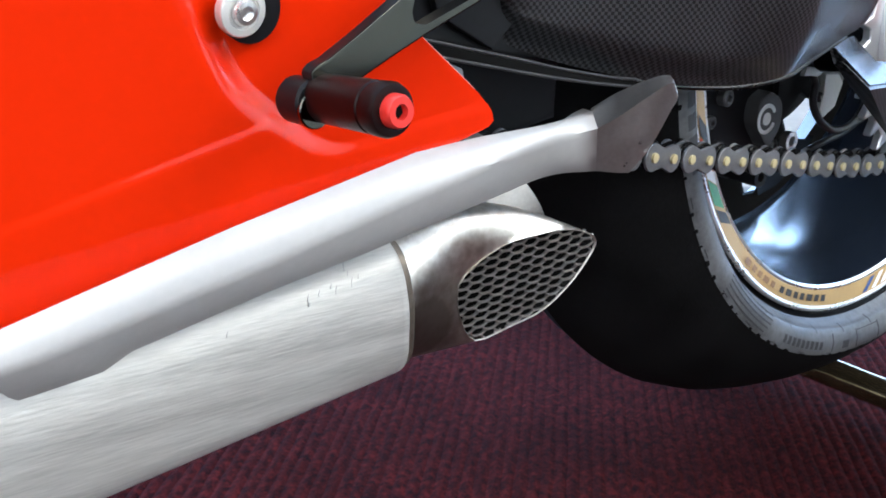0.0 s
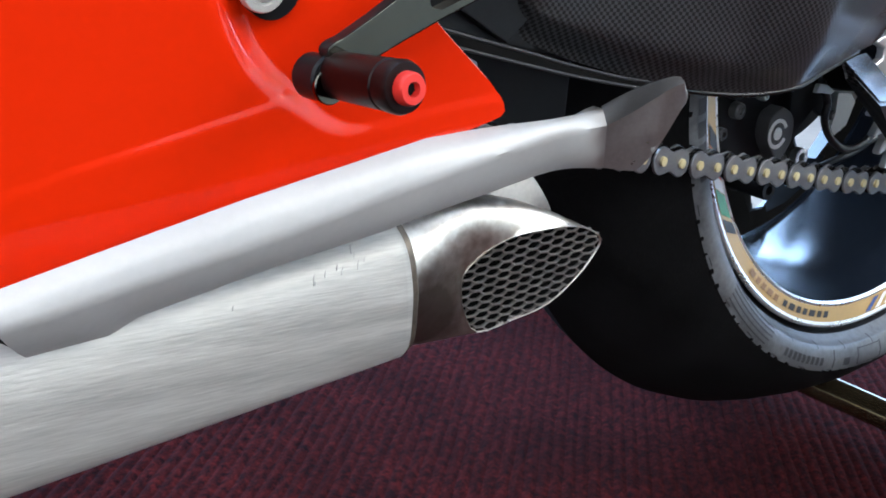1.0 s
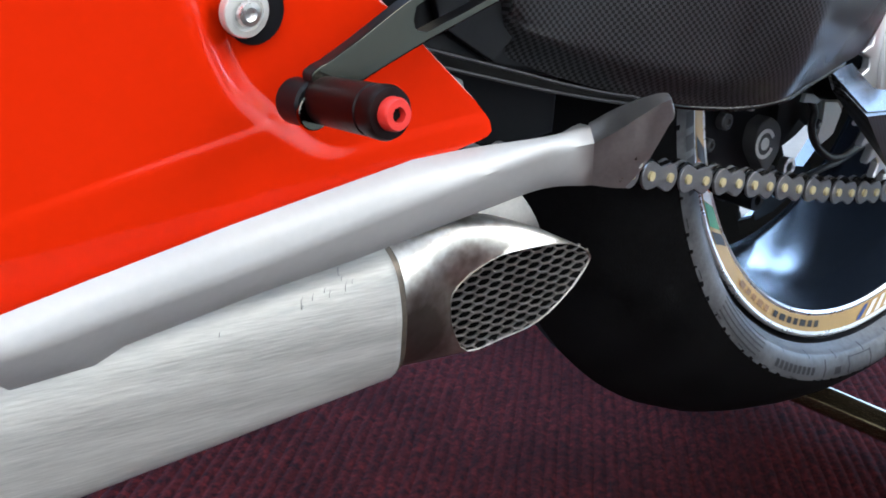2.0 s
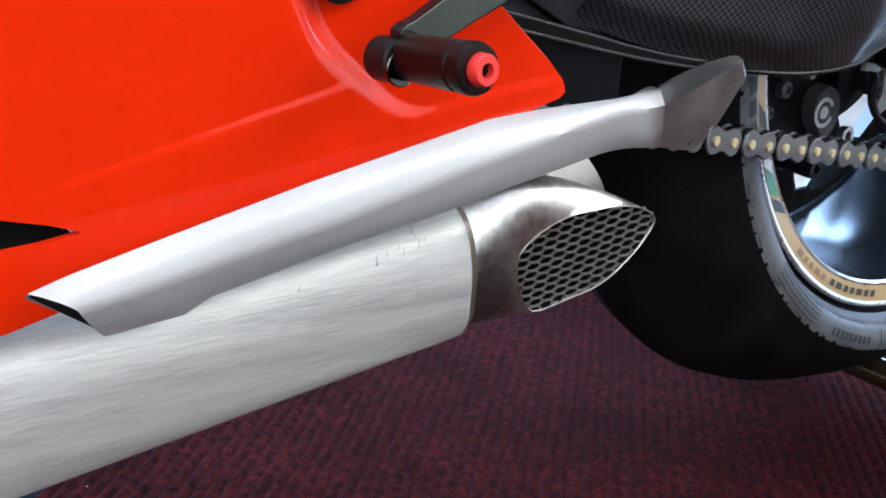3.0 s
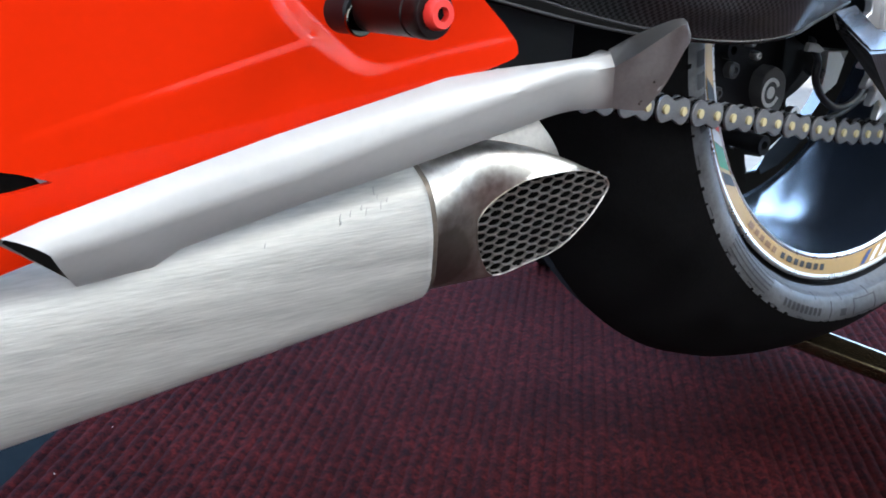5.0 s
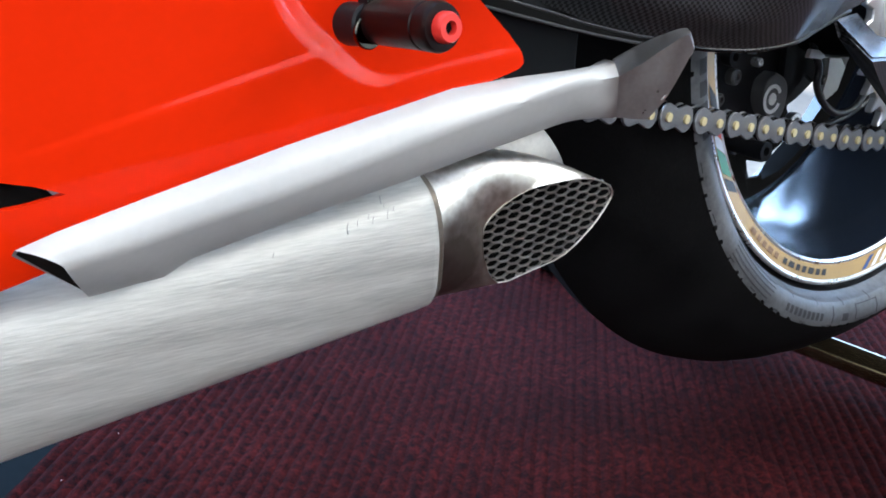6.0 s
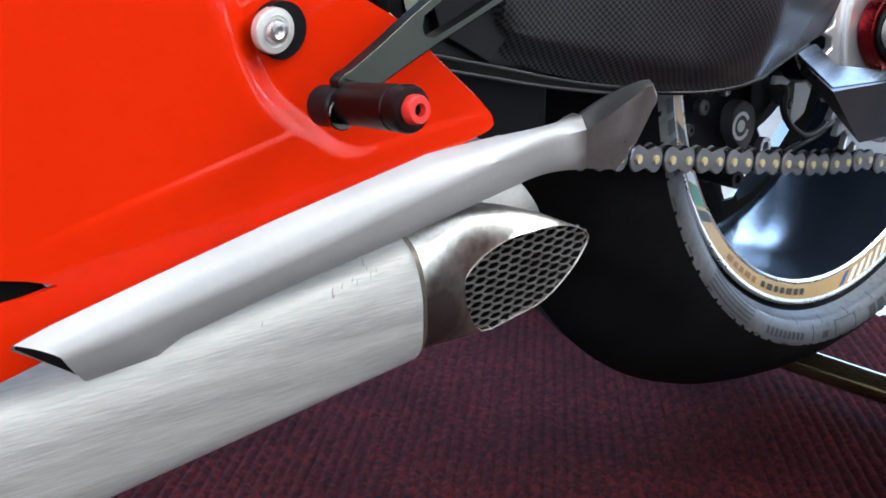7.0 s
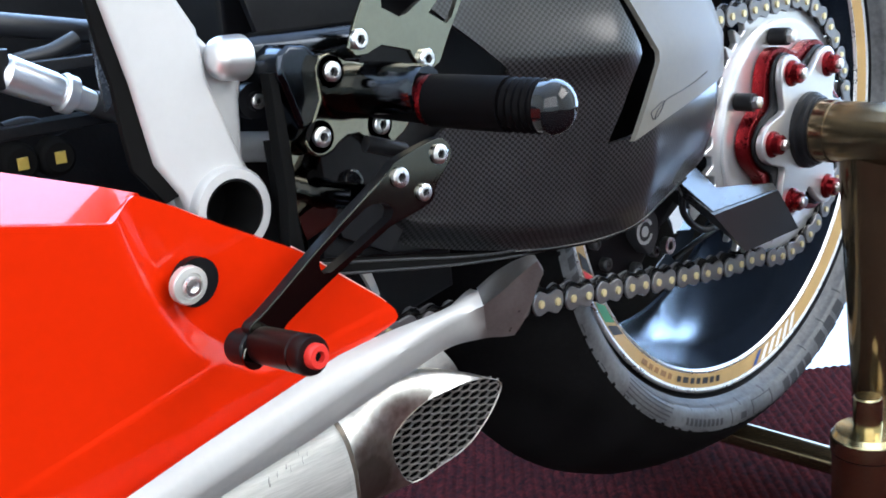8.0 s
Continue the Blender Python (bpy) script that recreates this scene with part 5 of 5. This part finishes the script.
part("pivot_block", prism(eased([(-0.2000, 0.4600), (-0.1985, 0.4690), (-0.1930, 0.4735)], 3) + [(-0.1835, 0.4725), (-0.1750, 0.4660), (-0.1600, 0.4560), (-0.1600, 0.4300), (-0.1880, 0.4280), (-0.1930, 0.4400), (-0.1980, 0.4560)], -0.0340, -0.0120, 0.0030, 3), MOUNT, rear, "glossy black pivot block")
bores = [turned((x, -0.01, z), (0, -1, 0), [(0, r), (0.04, r)], 20) for x, z, r in ((-0.1846, 0.4191, 0.0042), (-0.1835, 0.4109, 0.0040))]
part("hanger", cut(prism([(-0.1945, 0.4300), (-0.1745, 0.4300), (-0.1745, 0.4235), (-0.1800, 0.4160), (-0.1830, 0.4060), (-0.1840, 0.4010), (-0.1770, 0.3975), (-0.1705, 0.3940), (-0.1740, 0.3870), (-0.1915, 0.3820), (-0.1955, 0.3960)], -0.0280, -0.0220, 0.0008), *bores), ANOD, rear, "bronze-sheened hanger bracket with two holes")
part("hanger_back", prism([(-0.1980, 0.4300), (-0.1700, 0.4280), (-0.1680, 0.3900), (-0.1960, 0.3800)], -0.0170, -0.0110, 0.0008), BLACK_AND_SHADE, rear)
part("hanger_arm", prism([(-0.2030, 0.4620), (-0.1985, 0.4620), (-0.1960, 0.4300), (-0.1955, 0.4150), (-0.1965, 0.3960), (-0.1950, 0.3780), (-0.2040, 0.3780), (-0.2015, 0.4050)], -0.0310, -0.0230, 0.0010), BLACK_AND_SHADE, rear, "black hanger arm")
part("spacer", turned((-0.1800, -0.0230, 0.4025), (0.1, -1, 0), [(0, 0.0075), (0.0060, 0.0075), (0.0075, 0.0066), (0.0300, 0.0064)], 28), MOUNT, rear, "black spacer barrel")
part("link_ball", turned((-0.1660, -0.0300, 0.4050), (0.1, -1, 0.2), [(0, 0.0060), (0.0030, 0.0064), (0.0060, 0.0058), (0.0070, 0.0034)], 24), BALL, rear, "black rod-end joint")
f0, f1 = Vector((-0.1500, -0.0380, 0.4440)), Vector((-0.1340, -0.1440, 0.4402))
fd = (f1 - f0).normalized()
FL = (f1 - f0).length
part("peg_mount", turned(f0 + Vector((-0.002, 0.002, 0.0045)), fd, [(0, 0.0128), (0.008, 0.0127), (0.028, 0.0124), (0.034, 0.0120), (0.036, 0.0112)], 36), MOUNT, rear, "glossy black footrest barrel")
foot = part("footrest", turned(f0, fd, [(0.0, 0.0100), (0.036, 0.0110), (0.0365, 0.0120), (FL - 0.030, 0.0122)], 36), GRIP, bike, "knurled black footrest with a rounded end")
part("red_washer", turned(f0, fd, [(0.0335, 0.0117), (0.0362, 0.0117)], 32), RED_ANOD, foot, "red anodised washer")
rows = []
for k in range(11):
    s = FL - 0.030 + k * 0.0018
    rows += [(s, 0.0122 if k % 2 else 0.0112)]
part("knurled_end", turned(f0, fd, rows, 12), GRIP, foot)
part("end_ball", turned(f0, fd, [(FL - 0.012, 0.0118)] + [(FL - 0.008 + 0.0095 * math.sin(q * math.pi / 16), 0.0120 * math.cos(q * math.pi / 16)) for q in range(9)], 32), BALL, foot, "polished black end cap")
heel = prism([(-0.1690, 0.4690), (-0.1645, 0.4800), (-0.1580, 0.4900), (-0.150, 0.5400), (-0.070, 0.5400), (-0.0900, 0.4930), (-0.1064, 0.4688), (-0.1140, 0.4560), (-0.1220, 0.4520), (-0.1290, 0.4560), (-0.1332, 0.4638), (-0.1500, 0.4680), (-0.1590, 0.4650), (-0.1660, 0.4650)], -0.0470, -0.0440, 0.0006)
w1 = prism([(-0.1480, 0.4850), (-0.1380, 0.4800), (-0.1330, 0.4810), (-0.1170, 0.4900), (-0.1170, 0.53), (-0.148, 0.53)], -0.06, -0.03)
w2 = prism([(-0.1190, 0.4800), (-0.1080, 0.4740), (-0.1040, 0.4765), (-0.0960, 0.4900), (-0.0900, 0.53), (-0.108, 0.53), (-0.1120, 0.4860)], -0.06, -0.03)
hl = part("heel_guard", cut(heel, w1, w2), KHAKI, bike, "cut-out metal heel guard plate")
for p in ((-0.1640, -0.0468, 0.4724), (-0.1240, -0.0468, 0.4589)):
    socket_bolt(p, (0, -1, 0), 0.0047, 0.0030, hl)
part("linkage_rod", tube([(-0.1450, -0.050, 0.4180), (-0.1650, -0.046, 0.4250)], 0.004, 10), BLACK, lever)

# silver frame leg, cross tube and the dark engine behind
leg = part("frame_leg", cut(prism([(-0.2800, 0.58), (-0.2655, 0.5000), (-0.2615, 0.4726), (-0.2545, 0.4361), (-0.2421, 0.4100), (-0.2440, 0.3880), (-0.2320, 0.3780), (-0.2080, 0.3780), (-0.2000, 0.3950), (-0.2035, 0.4120), (-0.2085, 0.4241), (-0.2060, 0.4500), (-0.2021, 0.4668), (-0.2184, 0.4762), (-0.2371, 0.4972), (-0.2450, 0.58)], -0.0110, 0.010, 0.0035, 3), turned((-0.2240, 0.05, 0.4030), (0, -1, 0), [(0, 0.0150), (0.1, 0.0150)], 40)), CASTING, bike, "silver painted frame leg")
boss = cut(turned((-0.2240, 0.0, 0.4030), (0, -1, 0), [(0, 0.0205), (0.020, 0.0205), (0.0222, 0.0190)], 48), turned((-0.2240, 0.01, 0.4030), (0, -1, 0), [(0, 0.0150), (0.05, 0.0150)], 40))
part("clamp_boss", boss, CASTING, leg)
# Black disc and lip paint the shade inside the open bore.
part("boss_bore", turned((-0.2240, 0.0105, 0.4030), (0, -1, 0), [(0, 0.0149), (0.003, 0.0149)], 36), BLACK_AND_SHADE, leg, "black disc for the shade in the open bore")
part("bore_lip", cut(turned((-0.2240, 0.0095, 0.4030), (0, -1, 0), [(0, 0.0148), (0.0315, 0.0148)], 36), turned((-0.2240, 0.01, 0.4030), (0, -1, 0), [(0, 0.0137), (0.05, 0.0137)], 36)), BLACK_AND_SHADE, leg)
face_left = [(-0.2880, 0.5800), (-0.2700, 0.4998), (-0.2651, 0.4781), (-0.2620, 0.4643), (-0.2589, 0.4440), (-0.2565, 0.4296), (-0.2469, 0.4147)]
part("leg_face", cut(prism(face_left + [(-0.2400, 0.3900), (-0.2250, 0.3880), (-0.2150, 0.3950), (-0.2105, 0.4110), (-0.2120, 0.4209), (-0.2255, 0.4631), (-0.2270, 0.4844), (-0.2342, 0.4968), (-0.2560, 0.5800)], -0.0175, -0.0060, 0.0030, 3), turned((-0.2240, 0.05, 0.4030), (0, -1, 0), [(0, 0.0150), (0.1, 0.0150)], 40)), CASTING, leg)
part("leg_edge", prism([(-0.2940, 0.5800), (-0.2745, 0.5002), (-0.2719, 0.4789), (-0.2690, 0.4652), (-0.2679, 0.4455), (-0.2660, 0.4290), (-0.2530, 0.4120)] + [(x + 0.004, z) for x, z in face_left[::-1]], -0.0150, -0.0110, 0.0010), BLACK_AND_SHADE, leg, "black leg edging")
ka = Vector((-0.2080, -0.0060, 0.4700))
part("frame_knob", turned(ka + Vector((-0.0155, -0.0135, 0.0008)), (0.97, 0.10, -0.08), [(-0.001, 0.003), (0.0, 0.0060), (0.002, 0.0085), (0.005, 0.0098), (0.0150, 0.0104), (0.0160, 0.0100)], 36), ALLOY, leg, "silver barrel end")
part("cross_tube", turned(ka + Vector((0.010, 0.0, 0)), (0.97, -0.22, -0.02), [(0, 0.0094), (0.055, 0.0104)], 28), MOUNT, rear, "black tube with a blue sheen")
part("side_bolt", turned((-0.1960, 0.0, 0.4480), (0, -1, 0), [(0, 0.0085), (0.006, 0.0085), (0.0065, 0.0045), (0.009, 0.0045)], 24), BLACK, rear)
socket_bolt((-0.1960, -0.0085, 0.4480), (0, -1, 0), 0.0035, 0.002, rear)
part("pivot_tube", turned((-0.2010, 0.012, 0.4260), (0.98, -0.05, -0.16), [(0, 0.0075), (0.03, 0.0075)], 24), ALLOY, leg, "silver pivot tube")
engine = part("engine_case", prism([(-0.75, 0.30), (-0.30, 0.300), (-0.18, 0.305), (-0.10, 0.330), (-0.085, 0.42), (-0.12, 0.525), (-0.75, 0.525)], 0.135, 0.26, 0.02, 4), DARK, bike, "dark engine casing")
for k in range(2):
    part("case_fin", prism([(-0.50, 0.44 + 0.03 * k), (-0.22 - 0.01 * k, 0.440 + 0.028 * k), (-0.22 - 0.01 * k, 0.446 + 0.028 * k), (-0.50, 0.446 + 0.03 * k)], 0.070, 0.09, 0.001), DARK, engine)
pd0, pdir = Vector((-0.2819, 0.055, 0.4705)), Vector((0.8987, 0.0698, -0.433))
pipe = part("coolant_pipe", turned(pd0 - pdir * 0.006, pdir, [(0, 0.0053), (0.003, 0.0088), (0.0266, 0.0081), (0.0301, 0.0070), (0.0470, 0.0055)], 32), ALLOY, bike, "silver coolant pipe")
part("pipe_collar", turned(pd0 + pdir * 0.0241, pdir, [(0, 0.0084), (0.001, 0.0095), (0.006, 0.0092), (0.007, 0.0079)], 32), ALLOY, pipe)
part("pipe_hose", turned(pd0 + pdir * 0.0408, pdir, [(0, 0.0062), (0.07, 0.0062)], 24), HOSE, pipe)
part("pipe_block", prism([(pd0.x - 0.060, pd0.z - 0.004), (pd0.x - 0.001, pd0.z - 0.006), (pd0.x - 0.001, pd0.z + 0.012), (pd0.x - 0.060, pd0.z + 0.016)], pd0.y - 0.006, pd0.y + 0.012, 0.002), DARK, pipe)
part("upper_hose", tube([(-0.34, 0.095, 0.5000), (-0.29, 0.098, 0.4960), (-0.225, 0.10, 0.4850), (-0.20, 0.11, 0.481)], 0.0060, 12, 6), HOSE, bike, "shiny black hose")
for tx, tz in ((-0.2807, 0.4294), (-0.2625, 0.4290), (-0.305, 0.4290)):
    c = Vector((tx, 0.072, tz))
    tag = part("cable_block", turned(c, (0, -1, 0), [(0, 0.010), (0.006, 0.009), (0.008, 0.007)], 20), BLACK_AND_SHADE, engine)
    part("yellow_tab", prism([(c.x - 0.0026, c.z - 0.0030), (c.x + 0.0026, c.z - 0.0030), (c.x + 0.0026, c.z + 0.0028), (c.x - 0.0026, c.z + 0.0028)], c.y - 0.0095, c.y - 0.008, 0.0004), TAB, tag, "small yellow tab")
part("side_web", plate([(-0.2507, 0.035, 0.4888), (-0.2466, 0.035, 0.4864), (-0.2444, 0.035, 0.4538), (-0.2496, 0.035, 0.4492)], (0, 0.003, 0), 0.0006), TOPGLOSS, bike, "shiny black frame web")
part("wiring_loom", tube([(-0.271, 0.085, 0.4737), (-0.2602, 0.085, 0.4754), (-0.248, 0.085, 0.4771), (-0.2348, 0.085, 0.4819)], 0.0042, 12, 6), HOSE, bike, "black wiring loom")
part("wiring_loom", tube([(-0.2808, 0.08, 0.4445), (-0.2681, 0.08, 0.4455), (-0.2582, 0.08, 0.4407), (-0.2467, 0.08, 0.4431)], 0.0036, 12, 6), HOSE, bike)
part("shock_cradle", prism([(-0.19, 0.300), (-0.13, 0.296), (-0.045, 0.310), (-0.045, 0.62), (-0.17, 0.62), (-0.185, 0.50)], 0.030, 0.080, 0.004), BLACK, bike, "black suspension cradle")
# Black slab added to stand for the deep shade behind the belly.
part("belly_shade", prism([(-0.72, 0.14), (-0.30, 0.20), (-0.19, 0.235), (-0.15, 0.305), (-0.10, 0.33), (-0.75, 0.33)], 0.13, 0.20, 0.004), BLACK, bike, "black filler for the shade behind the belly")

part("linkage_tab", plate(((-0.1269, 0.02, 0.3462), (-0.118, 0.02, 0.3425), (-0.1124, 0.02, 0.3251), (-0.1166, 0.02, 0.3249)), (0, 0.003, 0), 0.0005), CASTING, bike, "pale grey linkage tab")
for x, z in ((-0.3084, 0.2898), (-0.2978, 0.3466), (-0.3085, 0.2912), (-0.2936, 0.3514), (-0.2769, 0.3479)):
    part("paint_chip", turned((x, fairing_y(x, z) + 0.0003, z), (0, -1, 0.1), [(0, 0.0007), (0.0005, 0.0005)], 8), WHITE_DECAL, panel)
CAN_SIDE = [(0.250, -0.0024), (0.253, -0.0020), (0.256, -0.0015), (0.259, -0.0009), (0.262, 0.0003), (0.265, 0.0021), (0.267, 0.0038), (0.268, 0.0049), (0.272, 0.0100)]


def can_face(x, z):
    """How deep the silencer's side lies, high up near its end."""
    return Vector((x, along(CAN_SIDE, z - 0.17 * (x + 0.1881)), z))


for x, z, h, r in ((-0.2135, 0.2578, 14, 0.0003), (-0.2133, 0.2556, 6, 0.0006), (-0.2079, 0.2591, 12, 0.00025), (-0.2091, 0.2635, 16, 0.0002), (-0.2018, 0.2607, 8, 0.0004), (-0.2000, 0.2590, 12, 0.0002), (-0.2026, 0.2665, 10, 0.00025), (-0.1934, 0.2665, 12, 0.0004), (-0.1920, 0.2612, 20, 0.00022), (-0.1928, 0.2640, 10, 0.00025), (-0.1881, 0.2626, 8, 0.0003), (-0.2506, 0.2510, 8, 0.0002)):
    part("scuff", tube([can_face(x, z - h * 0.00012), can_face(x + h * 0.00003, z), can_face(x + h * 0.00010, z + h * 0.00012)], r, 6, 4), SCUFF, can, "faint grey scuff")

# ---- paddock stand ----
stand = thing("paddock_stand", (0.37, -0.03, 0.0), "bronze tubular rear paddock stand holding the hub", "paddock stand")
pin = part("hub_pin", turned((SX - 0.003, -0.0300, SZ + 0.002), (0, -1, 0), [(0, 0.0245), (0.012, 0.0245), (0.0125, 0.0235), (0.30, 0.0235)], 48), BRONZE, stand, "thick bronze hub pin")
part("pin_collar", turned((SX - 0.003, -0.0185, SZ + 0.002), (0, -1, 0), [(0, 0.0300), (0.004, 0.0300), (0.005, 0.0275), (0.009, 0.0275), (0.010, 0.0255), (0.012, 0.0255)], 48), BLACK, pin, "black pin collar")
part("post", tube([(0.310, -0.064, 0.345), (0.352, -0.066, 0.02)], 0.0220, 28), BRONZE, stand, "dark bronze upright")
part("post_socket", turned((0.2740, -0.085, 0.048), (0.0, 0.0, 1), [(0, 0.0262), (0.0560, 0.0262), (0.0575, 0.0276), (0.0690, 0.0276), (0.0710, 0.0262), (0.0745, 0.0240), (0.0755, 0.0110), (0.1010, 0.0110), (0.1030, 0.0098)], 44), POLISHED, stand, "polished bronze upright socket")
part("collar_groove", turned((0.2740, -0.085, 0.1040), (0.0, 0.0, 1), [(0, 0.0268), (0.0018, 0.0268)], 44), BLACK_AND_SHADE, stand)
part("foot", turned((0.2740, -0.085, 0.0), (0.0, 0.0, 1), [(0, 0.0275), (0.004, 0.0290), (0.042, 0.0290), (0.048, 0.0255)], 40), GRIP, stand, "black rubber foot")
part("clamp_strap", prism([(0.2879, 0.1095), (0.3679, 0.1095), (0.3679, 0.1215), (0.2879, 0.1215)], -0.092, -0.078, 0.001), BRONZE, stand)
part("cross_bar", tube([(0.378, -0.02, 0.029), (0.378, 0.42, 0.029)], 0.0128, 24), BRONZE, stand, "bronze cross bar near the floor")
part("foot", turned((0.372, 0.42, 0.0225), (0, 1, 0), [(0, 0.022), (0.03, 0.022)], 28), GRIP, stand, "black rubber roller")
part("foot", turned((0.360, -0.045, 0.0225), (0, -1, 0), [(0, 0.022), (0.03, 0.022)], 28), GRIP, stand)
